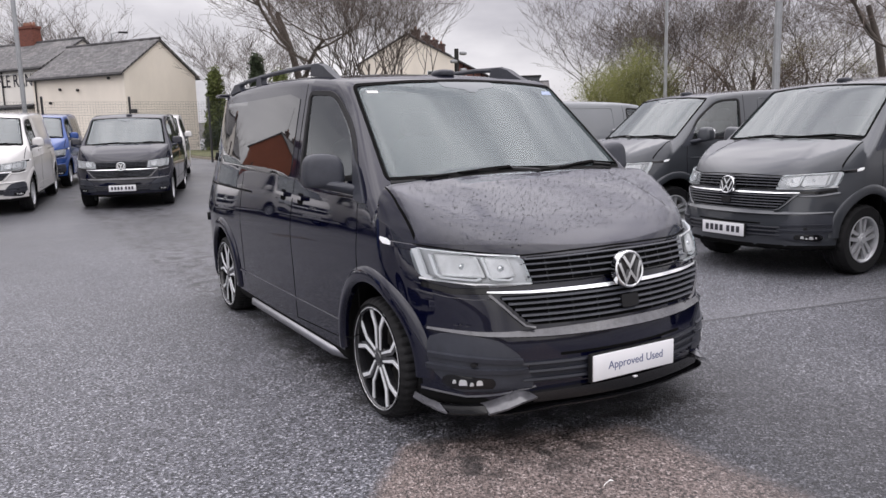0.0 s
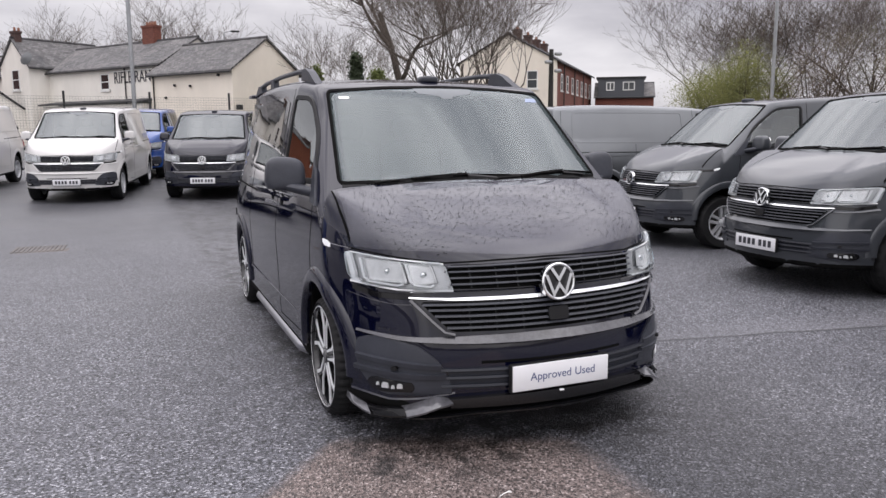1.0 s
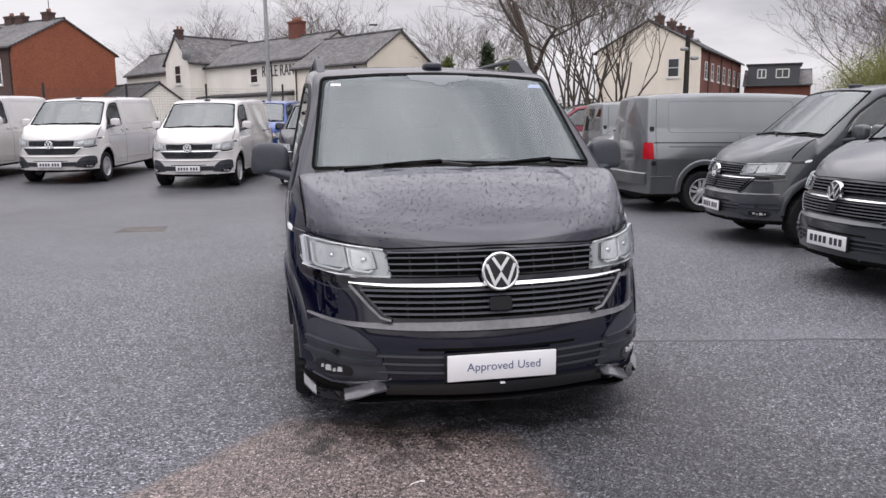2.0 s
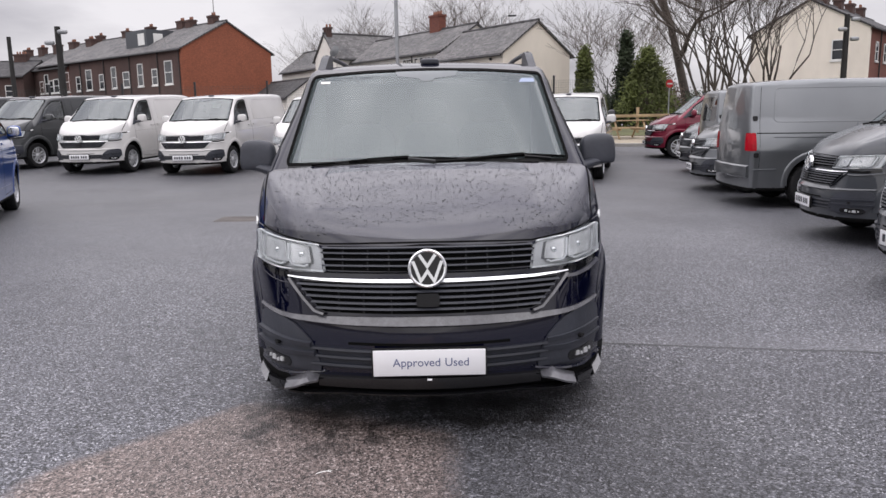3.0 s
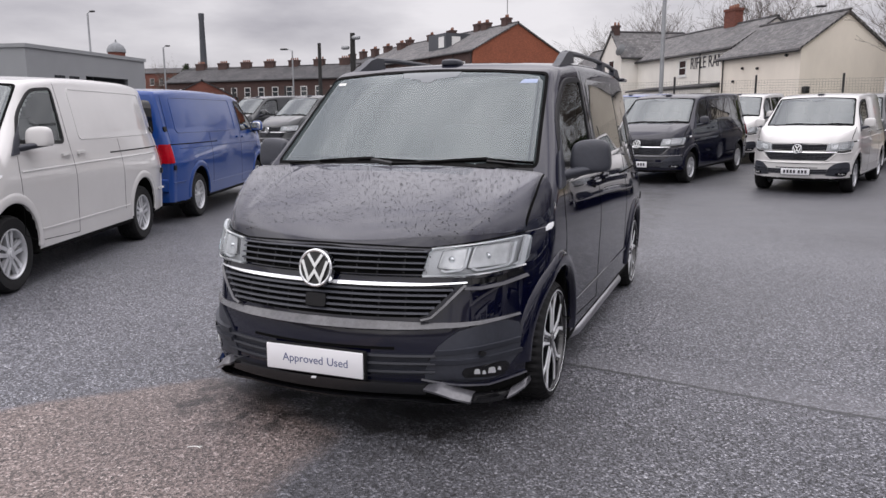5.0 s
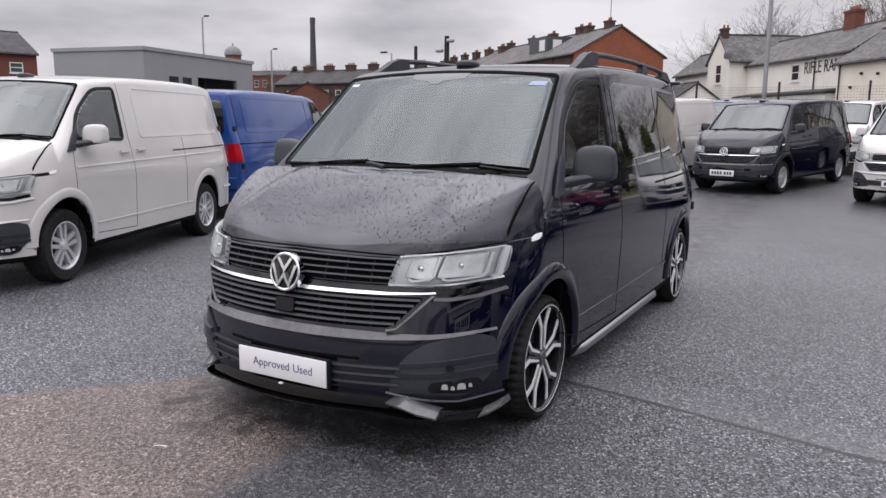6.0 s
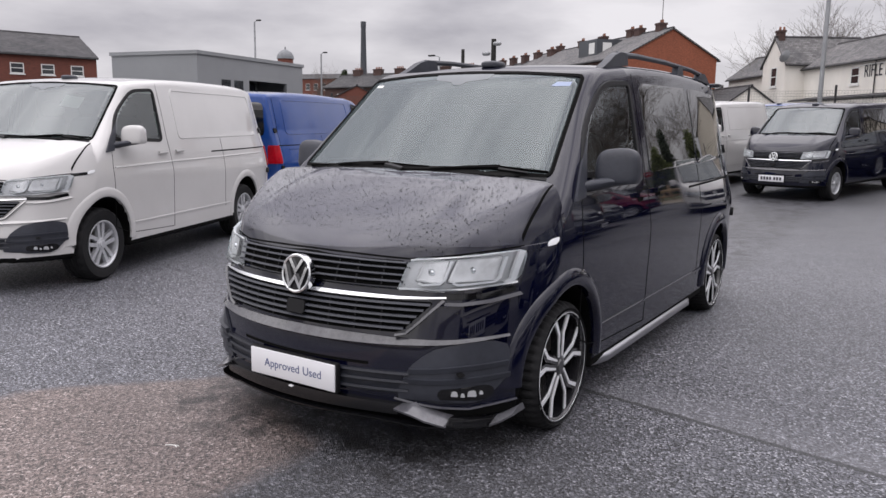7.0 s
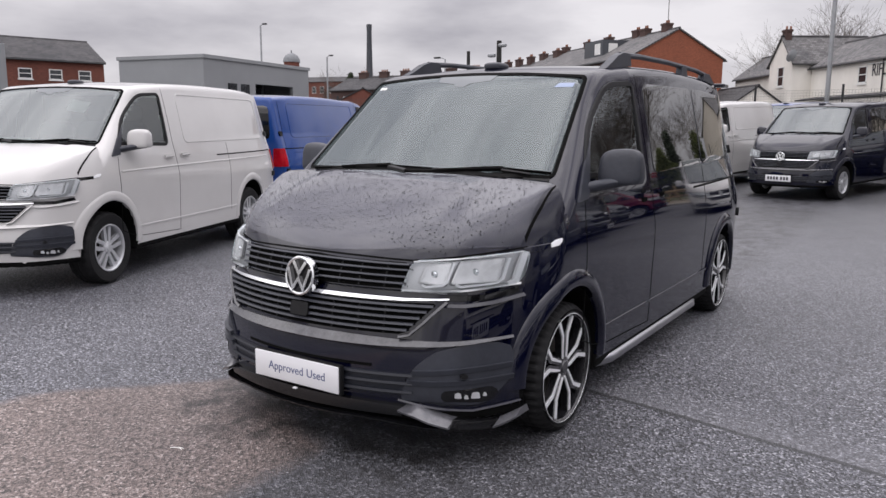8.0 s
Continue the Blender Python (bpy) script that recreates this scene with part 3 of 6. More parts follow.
def van(name, axle_x, axle_y, heading, colour, label, stretch=0.0, windows=False, hero=False, plate="front", group="parked vans", paper=False, rear_glass=True):
    """A panel van with its front axle over (axle_x, axle_y); heading 0 faces -y."""
    ride = 0.0 if hero else 0.065
    cell = 0.025 if hero else 0.045
    body_paint = PAINT[colour]
    thing = tagged(new(name), label, "van", group)
    back = Vector((-math.sin(radians(heading)), math.cos(radians(heading)))) * (BASE + stretch)
    zf, zr = (0, 0) if hero else (ground_height(axle_x, axle_y), ground_height(axle_x + back.x, axle_y + back.y))
    thing.matrix_world = pose(axle_x, axle_y, zf, 0, 0, heading) @ pose(0, 0, 0, math.degrees(math.atan2(zr - zf, BASE + stretch))) @ Matrix.Translation((0, -AXLE, 0))
    lift = Matrix.Translation((0, 0, ride))
    s = stretch
    e = s if hero else s + .11
    r1, r2 = rear_windows(s)
    def add(pname, key, make, mat, owner=None, plabel="", sharp=35):
        def build():
            g = cached(("geo", key, s), make)
            me = mesh_of(pname, *g, mat)
            if sharp:
                me.set_sharp_from_angle(angle=radians(sharp))
            return me
        me = cached((key, s, mat.name), build)
        return part(pname, me, None, owner or thing, plabel, at=lift if owner is None else None)
    # body shell
    see_through = [("front", shrunk(WINDSCREEN, .03), 1), ("side", shrunk(DOOR_WINDOW, .03), 1), ("side", shrunk(DOOR_WINDOW, .03), -1)]
    if not hero:
        see_through = see_through[:3]
    def shell():
        p, q, liner = cached(("skin", s, cell), lambda: skin(s, cell, see_through))
        me = mesh_of("body", p, q, [body_paint, LINER], True, liner)
        me.normals_split_custom_set_from_vertices(field_normal(p, s, True)[0].tolist())
        return me
    part("body", cached(("shell", s, cell, colour), shell), None, thing, at=lift)
    # glass
    def pane_edge(outline, axis, sgn, w):
        return band(axis, outline, w, .006, .008, sgn, s, .05, closed=True)
    ws = add("windscreen", "ws", lambda: sheet("front", WINDSCREEN, .002, .004, 24, 16), HERO_GLASS if hero else SCREEN_GLASS, plabel="greenish windscreen reflecting the grey sky", sharp=0)
    add("windscreen_edge", "wse", lambda: pane_edge(shrunk(WINDSCREEN, -.002), "front", 1, .020), SEAM, ws)
    add("mirror_mount", "wsm", lambda: sheet("front", rounded([(-.20, 1.778), (-.17, 1.735), (-.05, 1.733), (-.035, 1.712), (.035, 1.712), (.05, 1.733), (.17, 1.735), (.20, 1.778)][::-1], .012), .0035, .002, 10, 6), MOUNT_SHEEN, ws)
    if hero:
        add("sticker", "stick1", lambda: sheet("front", [(-.66, 1.71), (-.60, 1.71), (-.60, 1.724), (-.66, 1.724)], .0035, .001, 3, 2), PAPER, ws)
        add("sticker", "stick2", lambda: sheet("front", [(.57, 1.70), (.67, 1.70), (.67, 1.724), (.59, 1.724)], .0035, .001, 3, 2), STICKER, ws)
    for sg in (1, -1):
        w = add("door_window", ("dw", sg), lambda: sheet("side", DOOR_WINDOW, .002, .004, 14, 12, sg, s), SIDE_GLASS, sharp=0)
        add("window_seal", ("dws", sg), lambda: band("side", shrunk(DOOR_WINDOW, -.006), .036, .009, .012, sg, s, .05, closed=True), TRIM, w)
        if hero and sg < 0:
            full = rounded([(2.15, 1.215), (4.37 + s, 1.245), (4.34 + s, 1.768), (2.175, 1.752)], .06)
            add("side_window", "swr", lambda: sheet("side", full, .004, .008, 34, 10, sg, s), PRIVACY, plabel="long dark privacy glass side window", sharp=40)
        for k, o in enumerate(() if hero and sg < 0 else (r1, r2)):
            if windows:
                add("side_window", ("sw", k, sg), lambda: sheet("side", o, .004, .008, 20, 10, sg, s), PRIVACY, plabel="dark privacy glass side window", sharp=40)
            elif k == 0:
                o = rounded([(2.29, 1.235), (4.50 + s, 1.250), (4.47 + s, 1.765), (2.31, 1.760)], .07)
                add("pressed_panel", ("pp", k, sg), lambda: band("side", shrunk(o, .02), .022, .006, .008, sg, s, .05, closed=True), body_paint)
    if rear_glass:
        add("rear_window", "rw", lambda: sheet("rear", TAILGATE_WINDOW, .004, .008, 14, 8, 1, s), PRIVACY)
    # panel gaps and belt crease
    door = [(1.06, .42), (1.05, 1.0), (1.08, 1.20)], [(2.10, .30), (2.10, .9), (2.06, 1.25), (2.08, 1.80)], [(1.40, .33), (2.10, .30)], [(1.06, .42), (1.22, .36), (1.40, .33)], [(3.30 + s, .40), (3.29 + s, 1.22)]
    for sg in (1, -1):
        for k, path in enumerate(door):
            add("panel_gap", ("gap", k, sg), lambda: band("side", path, .007, .0016, .004, sg, s, .08), SEAM)
        add("slide_rail", ("rail", sg), lambda: band("side", [(3.0 + max(s, 0), 1.075), (4.50 + s if hero else 4.62 + e, 1.085)], .016, .003, .004, sg, s, .08), SEAM)
        if not hero:
            add("belt_crease", ("belt", sg), lambda: band("side", [(1.08, .985), (2.2, 1.0), (4.50 + s, 1.02)], .016, .005, .008, sg, s, .08, tilt=.004 * sg), body_paint)
        add("sill_crease", ("sill", sg), lambda: band("side", [(1.36, .43), (3.45 + s, .43)], .02, .006, .008, sg, s, .1), body_paint)
        for k, (hy, hz) in enumerate(((1.93, 1.09), (2.26, 1.098))):
            cup = add("door_handle", ("handle", k, sg), lambda: sheet("side", rounded([(hy - .05, hz - .035), (hy + .05, hz - .035), (hy + .05, hz + .035), (hy - .05, hz + .035)], .03), .002, .004, 6, 6, sg, s), SEAM if hero else body_paint)
            add("grip", ("grip", k, sg), lambda: band("side", [(hy - .085, hz + .005), (hy + .085, hz + .012)], .030, .030, .026, sg, s, .03), body_paint, cup)
        for k, c in enumerate((AXLE, AXLE + BASE + s)):
            arc = [(c + (ARCH_R + .038) * math.cos(a), ARCH_Z + (ARCH_R + .038) * math.sin(a)) for a in np.linspace(-.12, math.pi + (.12 if k else .02), 40)]
            def flare():
                """A rolled lip that stands out round the wheel opening."""
                a = np.array(arc)
                mid = np.array([c, ARCH_Z])
                out = (a - mid) / np.linalg.norm(a - mid, axis=1)[:, None]
                rows = []
                for w, off in ((.052, -.004), (.042, .010), (.020, .019), (-.008, .025), (-.026, .024), (-.037, .014), (-.038, -.02)):
                    q = a + out * w
                    p, n = onto("side", q[:, 0], np.maximum(q[:, 1], .22), sg, s)
                    p[:, 2] = q[:, 1]
                    flat = n * np.array([1, .35, .2])
                    rows.append(p + flat * off * (1 if hero else .5))
                m = len(a)
                faces = [(r * m + i, r * m + i + 1, r * m + m + i + 1, r * m + m + i) for r in range(len(rows) - 1) for i in range(m - 1)]
                return np.concatenate(rows), faces if sg < 0 else [f[::-1] for f in faces]
            add("wheel_arch", ("arch", k, sg, hero), flare, body_paint, sharp=60)
        rep = add("side_repeater", ("rep", sg), lambda: sheet("side", rounded([(.695, .942), (.765, .950), (.777, .980), (.707, .971)], .006), .006, .006, 5, 4, sg, s), LAMP_WHITE)
        add("trim_strip", ("badge_strip", sg), lambda: band("side", [(.56, .94), (.70, .95)], .03, .003, .004, sg, s), body_paint if hero else GLOSS)
    # bonnet
    add("bonnet_gap", "bg", lambda: band("front", [(-.865, .955), (-.70, .932), (-.5, .909), (-.25, .917), (0, .920), (.25, .917), (.5, .909), (.70, .932), (.865, .955)], .010, .0015, .006), SEAM)
    for sg in (1, -1):
        add("bonnet_gap", ("bgs", sg), lambda: band("top", [(sg * .856, .575), (sg * .872, .70), (sg * .880, .86)], .009, .0015, .006), SEAM)
    cowl = add("scuttle", "cowl", lambda: band("top", [(-.79, .945), (-.5, .875), (0, .83), (.5, .875), (.79, .945)], .035, .004, .02), TRIM)
    for k, (path, arm) in enumerate((([(-.64, 1.242), (-.42, 1.256), (-.12, 1.272), (.165, 1.264)], [(-.43, 1.252), (-.28, 1.262), (-.105, 1.270)]), ([(.03, 1.248), (.22, 1.254), (.53, 1.276), (.785, 1.258)], [(.21, 1.250), (.36, 1.263), (.545, 1.272)]))):
        wip = add("wiper", ("wip", k), lambda: band("front", path, [.005, .007, .007, .005], .014, .012, step=.04), SEAM)
        add("wiper_arm", ("warm", k), lambda: band("front", arm, [.007, .012, .015], .022, .014, step=.04), SEAM, wip)
        add("wiper_rod", ("wrod", k), lambda: band("front", [(arm[2][0], 1.262), (arm[2][0] + .10, 1.252), (arm[2][0] + .15, 1.246)], [.012, .009, .008], .020, .012, step=.03), TRIM, wip)
    # nose: grilles, lamps, badge
    up = add("upper_grille", "gt", lambda: sheet("front", GRILLE_TOP, .003, .01, 24, 5), SEAM, plabel="black upper grille with dark slats")
    for k, z in enumerate((.812, .839, .866, .889)):
        add("grille_slat", ("gs", k), lambda: band("front", [(-.494, z - .001), (-.25, z + .002), (0, z + .003), (.25, z + .002), (.494, z - .001)], .011, .020, .014, tilt=.008), PLASTIC, up)
    for k, x in enumerate((-.40, -.28, -.18, .18, .28, .40)):
        add("grille_bar", ("gb", k), lambda: band("front", [(x, .795), (x, .902)], .010, .008, .008), TRIM, up)
    low = add("lower_grille", "gl", lambda: sheet("front", GRILLE_LOW, .003, .01, 24, 6), SEAM, plabel="black lower grille with dark slats")
    for k, z in enumerate((.618, .644, .671, .698, .722)):
        hw = .505 + (z - .598) / .137 * .125
        add("grille_slat", ("gsl", k), lambda: band("front", [(-hw, z), (0, z + .004), (hw, z)], .013, .020, .014, tilt=.010), PLASTIC, low)
    for k, x in enumerate((-.42, -.30, -.17, .17, .30, .42)):
        add("grille_bar", ("gbl", k), lambda: band("front", [(x, .60), (x, .733)], .010, .007, .008), TRIM, low)
    add("sensor_cover", "radar", lambda: sheet("front", rounded([(-.052, .632), (.052, .632), (.052, .692), (-.052, .692)], .008), .034, .03, 6, 4), TRIM, low)
    add("chrome_strip", "ch1", lambda: band("front", [(-.66, .778), (-.50, .782), (0, .787), (.50, .782), (.66, .778)], .008, .012, .014, tilt=.010), CHROME, plabel="slim chrome strip")
    add("chrome_strip", "ch2", lambda: band("front", [(-.668, .753), (-.50, .747), (0, .749), (.50, .747), (.668, .753)], [.008, .019, .021, .021, .019, .008], .018, .02, tilt=.010), CHROME, plabel="broad chrome strip")
    bm_ = add("badge", "badge", lambda: moved(lathe([(0, .006), (.076, .006), (.078, 0), (.078, -.03), (0, -.03)], 36), pose(0, .032, .815, 0, 0, -90) @ pose(0, 0, 0, 0, -8, 0)), GLOSS, plabel="round chrome badge on the grille")
    add("ring", "badge_ring", lambda: moved(lathe([(.074, 0), (.076, .012), (.083, .014), (.089, .010), (.09, -.02), (.074, -.02)], 40), pose(0, .032, .815, 0, 0, -90) @ pose(0, 0, 0, 0, -8, 0)), CHROME, bm_)
    for k, pts in enumerate(([(-.037, .064), (0, .010), (.037, .064)], [(-.066, .034), (-.031, -.058), (0, -.012), (.031, -.058), (.066, .034)])):
        add("emblem", ("badge_marks", k), lambda: moved(strip(pts, [.0145] * len(pts), .012, "xz", -.012 - .001 * k), pose(0, .028, .815, -8, 0, 0)), CHROME, bm_)
    for sg in (1, -1):
        def sided(o):
            return [(sg * a, b) for a, b in o]
        lamp = add("headlamp", ("hl", sg), lambda: sheet("front", sided(HEADLAMP), .003, .02, 18, 10), LAMP_GREY, plabel="clear headlamp with light guides")
        for k, (x0, x1) in enumerate(((.560, .650), (.678, .802))):
            cell_ = rounded([(x0 - .014, .814), (x1, .808 + .008 * k), (x1 + .006, .904 + .014 * k), (x0 + .004, .894 + .016 * k)], .010)
            add("chamber", ("chamber", k, sg), lambda: sheet("front", sided(shrunk(cell_, -.006)), .009, .008, 12, 8), LAMP_DARK, lamp)
            bowl = add("reflector_bowl", ("bowl", k, sg), lambda: sheet("front", sided(cell_), .0245, .006, 14, 10, crown=-.012), FACET, lamp, sharp=0)
            xm, zm = (x0 + x1) / 2, .858 + .008 * k
            yb = float(onto("front", [sg * xm], [zm])[0][0, 1])
            add("bulb_cap", ("bulb", k, sg), lambda: ellipsoid(sg * xm, yb - .013, zm, .019, .010, .017, 2, 14, 8), CHROME, bowl)
        for k, (path, wd) in enumerate((([(.663, .900), (.654, .824), (.640, .808), (.580, .801), (.562, .809)], .011), ([(.817, .914), (.810, .828), (.796, .812), (.698, .803), (.680, .812)], .012), ([(.856, .934), (.845, .818), (.826, .804)], .022), ([(.486, .783), (.70, .786), (.858, .804)], .010), ([(.512, .899), (.70, .920), (.85, .938)], .006))):
            add("light_guide", ("guide", k, sg), lambda: band("front", sided(path), wd, .030, .012, step=.012), LAMP_WHITE, lamp)
        add("lamp_lens", ("lens", sg), lambda: sheet("front", sided(HEADLAMP), .034, .034, 18, 10), LENS, lamp)
        add("lamp_shade_strip", ("lss", sg), lambda: band("front", sided([(.66, .757), (.78, .752), (.864, .775)]), .034, .003, .008), GLOSS)
        # bumper corner
        pod = add("bumper_corner", ("pod", sg), lambda: sheet("front", sided(POD), .010, .02, 14, 10), PLASTIC, plabel="grey-black plastic bumper corner")
        for k, path in enumerate(([(.56, .437), (.72, .445), (.862, .45)], [(.54, .395), (.72, .392), (.868, .395)])):
            add("rib", ("podrib", k, sg), lambda: band("front", sided(path), .030, .022, .02, tilt=.008 if sg < 0 else -.008), PLASTIC, pod)
        fog = add("fog_lamp", ("fog", sg), lambda: sheet("front", sided(rounded([(.665, .315), (.80, .295), (.835, .325), (.82, .365), (.67, .362)], .02)), .013, .015, 8, 6), GLOSS, pod)
        for k, (x0, x1, z0, z1) in enumerate(((.708, .730, .328, .350), (.736, .750, .322, .338), (.756, .782, .320, .346), (.788, .800, .326, .342))):
            add("fog_lens", ("fogl", k, sg), lambda: sheet("front", sided(rounded([(x0, z0), (x1, z0 - .003), (x1 - .003, z1), (x0 + .004, z1)], .004)), .018, .01, 4, 4), REFLECTOR, fog)
        add("parking_sensor", ("pdc", sg), lambda: sheet("front", [(sg * (.735 + .011 * math.cos(a)), .422 + .011 * math.sin(a)) for a in np.linspace(0, 2 * math.pi, 13)[:-1]], .028, .03, 4, 4), TRIM, pod)
    # bumper middle
    add("bumper_ledge", "ledge", lambda: band("front", [(-.862, .572), (-.72, .564), (-.52, .562), (0, .566), (.52, .562), (.72, .564), (.862, .572)], [.014, .030, .048, .054, .056, .054, .048, .030, .014], .004, .02, tilt=.036), WET_SHEEN if colour == "black" else body_paint)
    for sg in (1, -1):
        add("grille_frame", ("gframe", sg), lambda: band("front", [(sg * .490, .588), (sg * .535, .600), (sg * .585, .650), (sg * .662, .742)][::sg], .014, .018, .02, tilt=.010), WET_SHEEN if colour == "black" else body_paint)
        add("lamp_brow", ("brow", sg), lambda: band("front", [(sg * .655, .727), (sg * .72, .722), (sg * .80, .730), (sg * .878, .752)], .020, .004, .016, tilt=.014 * sg), body_paint)
    add("bumper_slot", "slot", lambda: band("front", [(-.38, .456), (.38, .456)], .016, .003, .006), SEAM)
    add("bumper_insert", "insert", lambda: sheet("front", rounded([(-.53, .335), (.53, .335), (.53, .425), (-.53, .425)], .01), .004, .008, 20, 5), DARK_PLASTIC)
    for k, z in enumerate((.352, .39, .425)):
        add("bumper_rib", ("brib", k), lambda: band("front", [(-.56, z), (.56, z)], .014, .014, .014, tilt=.006), DARK_PLASTIC)
    # plate
    if plate:
        pl = add("number_plate", "plate", lambda: box(-.26, .26, -.022, -.004, .318, .442, .004), PLATE_WHITE, plabel="white plate with blue-grey lettering" if hero else "white registration plate")
        add("plate_surround", "plates", lambda: box(-.268, .268, -.016, .012, .310, .448, .006), TRIM, pl)
        if hero:
            for word, x in (("Approved", -.058), ("Used", .128)):
                part("lettering", text_mesh(word, .055, BLUE_INK), None, pl, at=pose(x, -.0225, .381, 90, 0, 0))
            part("plate_clip", box(-.011, .011, -.03, -.01, .296, .303, .002), PLATE_WHITE, thing, at=lift)
        else:
            for k in range(7):
                x0 = -.215 + .060 * k + (.025 if k > 3 else 0)
                add("character_bar", ("bar", k), lambda: box(x0, x0 + .040, -.0235, -.022, .350, .412), INK, pl)
    # splitter lip
    if hero:
        def lip(xs, tops, lows, out0, out1):
            """A plate along the nose from its upper edge out and down to its lower edge."""
            xs, tops, lows = np.array(xs), np.array(tops), np.array(lows)
            p = onto("front", xs, np.full(len(xs), .30))[0]
            rows = [np.stack([xs, p[:, 1] - o, z], 1) for o, z in ((out0 - .035, tops), (out0, tops), (out1, lows), (out1 - .004, lows - .010), (out0 - .06, lows - .010))]
            m = len(xs)
            faces = [(r * m + i, (r + 1) * m + i, (r + 1) * m + i + 1, r * m + i + 1) for r in range(4) for i in range(m - 1)]
            return np.concatenate(rows), faces + [(0, m, 2 * m, 3 * m, 4 * m), (5 * m - 1, 4 * m - 1, 3 * m - 1, 2 * m - 1, m - 1)]
        mid = np.linspace(-.53, .53, 17)
        add("front_lip", "lip", lambda: lip(mid, .304 - .05 * mid**2, .262 - .02 * mid**2, .030, .036), GLOSS, plabel="gloss black front lip spoiler")
        low_x = np.linspace(-.70, .70, 21)
        add("lip_blade", "lip2", lambda: lip(low_x, .232 - .11 * np.clip(np.abs(low_x) - .40, 0, 1), .224 - .11 * np.clip(np.abs(low_x) - .40, 0, 1), .004, .030), GLOSS)
        for sg in (1, -1):
            add("lip_wing", ("wing", sg), lambda: lip(sg * np.array([.53, .56, .592, .65, .715])[::sg], np.array([.288, .296, .300, .268, .234])[::sg], np.array([.284, .274, .264, .236, .206])[::sg], .012, .066), LIP_SHEEN, plabel="gloss black lip plate, its wet sky sheen painted grey")
            add("lip_bridge", ("bridge", sg), lambda: lip(sg * np.array([.716, .76, .80, .838])[::sg], np.array([.232, .222, .214, .208])[::sg], np.array([.204, .192, .184, .182])[::sg], .030, .050), GLOSS)
            add("lip_wing", ("wing2", sg), lambda: lip(sg * np.array([.84, .868, .896])[::sg], np.array([.210, .222, .238])[::sg], np.array([.184, .194, .210])[::sg], .004, .070), LIP_SHEEN, plabel="gloss black lip plate, its wet sky sheen painted grey")
            add("lip_crease", ("lcr", sg), lambda: band("front", [(sg * a, b) for a, b in ((.50, .315), (.62, .290), (.76, .262), (.885, .275))], .010, .008, .012, tilt=.008 * sg), body_paint)
        for sg in (1, -1):
            ys = [1.30, 1.38, 1.50, 2.4, 3.10 + s, 3.20 + s, 3.27 + s]
            part("side_bar", tube([(sg * x, y, z) for x, y, z in zip([.85, .895, .925, .925, .925, .895, .85], ys, [.222, .220, .218, .218, .218, .220, .222])], .030, 12), BAR_STEEL, thing, "round brushed steel side bar")
            for y in (1.7, 3.1 + s):
                part("bar_bracket", box(min(sg * .80, sg * .95), max(sg * .80, sg * .95), y - .03, y + .03, .195, .235, .006), TRIM, thing)
            rail = part("roof_rail", tube([(sg * .70, y, z) for y, z in [(2.06, 1.915), (2.4, 1.932), (3.0, 1.938), (3.7 + s, 1.928), (4.02 + s, 1.905)]], [.02, .017, .017, .017, .02], 8), PLASTIC, thing, "black roof rail")
            part("rail_foot", extruded([(1.78, 1.82), (1.88, 1.862), (1.97, 1.906), (2.06, 1.930), (2.17, 1.932), (2.20, 1.86)], .05, "yz", sg * .70 - .025), PLASTIC, rail)
            part("rail_foot", extruded([(3.26 + s, 1.86), (3.28 + s, 1.935), (3.38 + s, 1.935), (3.42 + s, 1.86)], .045, "yz", sg * .70 - .0225), PLASTIC, rail)
            part("rail_foot", extruded([(3.84 + s, 1.86), (3.90 + s, 1.918), (4.02 + s, 1.918), (4.20 + s, 1.84)], .05, "yz", sg * .70 - .025), PLASTIC, rail)
    # mirrors
    for sg in (1, -1):
        def mirror_head():
            v, f = ellipsoid(0, 0, 0, .112, .075, .098, 3.9, 34, 20)
            out = []
            for a, b, c in v:
                k = (c + .098) / .196
                inner = max(0, -a / .112)
                out.append((sg * (1.032 + a * (1 - .12 * k * k)), 1.265 + b * (1 - .25 * k) + .22 * (a + .112) * .35, 1.283 + max(c, -.078) * (1 - .10 * inner * (c > 0))))
            return out, f if sg > 0 else [q[::-1] for q in f]
        mir = add("door_mirror", ("mir", sg), mirror_head, PLASTIC if hero else body_paint, plabel="door mirror")
        add("mirror_glass", ("mirg", sg), lambda: ellipsoid(sg * 1.035, 1.345, 1.285, .088, .010, .074, 3.6, 20, 10), CHROME, mir)
        def mirror_arm():
            rows = []
            for x, y, z, h, d in ((.865, 1.10, 1.178, .024, .055), (.90, 1.14, 1.184, .030, .055), (.95, 1.19, 1.198, .030, .060), (1.02, 1.25, 1.215, .028, .062), (1.10, 1.285, 1.222, .020, .05)):
                rows.append([(sg * x, y + d * math.cos(q) * .9, z + h * math.sin(q)) for q in np.linspace(0, 2 * math.pi, 15)[:-1]])
            verts = [p for r in rows for p in r]
            faces = [(r * 14 + q, r * 14 + (q + 1) % 14, r * 14 + 14 + (q + 1) % 14, r * 14 + 14 + q) for r in range(4) for q in range(14)] + [tuple(range(14))[::-1], tuple(range(56, 70))]
            return verts, faces if sg < 0 else [q[::-1] for q in faces]
        add("mirror_stem", ("mirs", sg), mirror_arm, PLASTIC, mir)
        add("mirror_foot", ("mirf", sg), lambda: sheet("side", rounded([(.965, 1.125), (1.10, 1.135), (1.165, 1.245), (1.27, 1.42), (1.11, 1.275)], .015), .012, .02, 6, 8, sg, s), PLASTIC, mir)
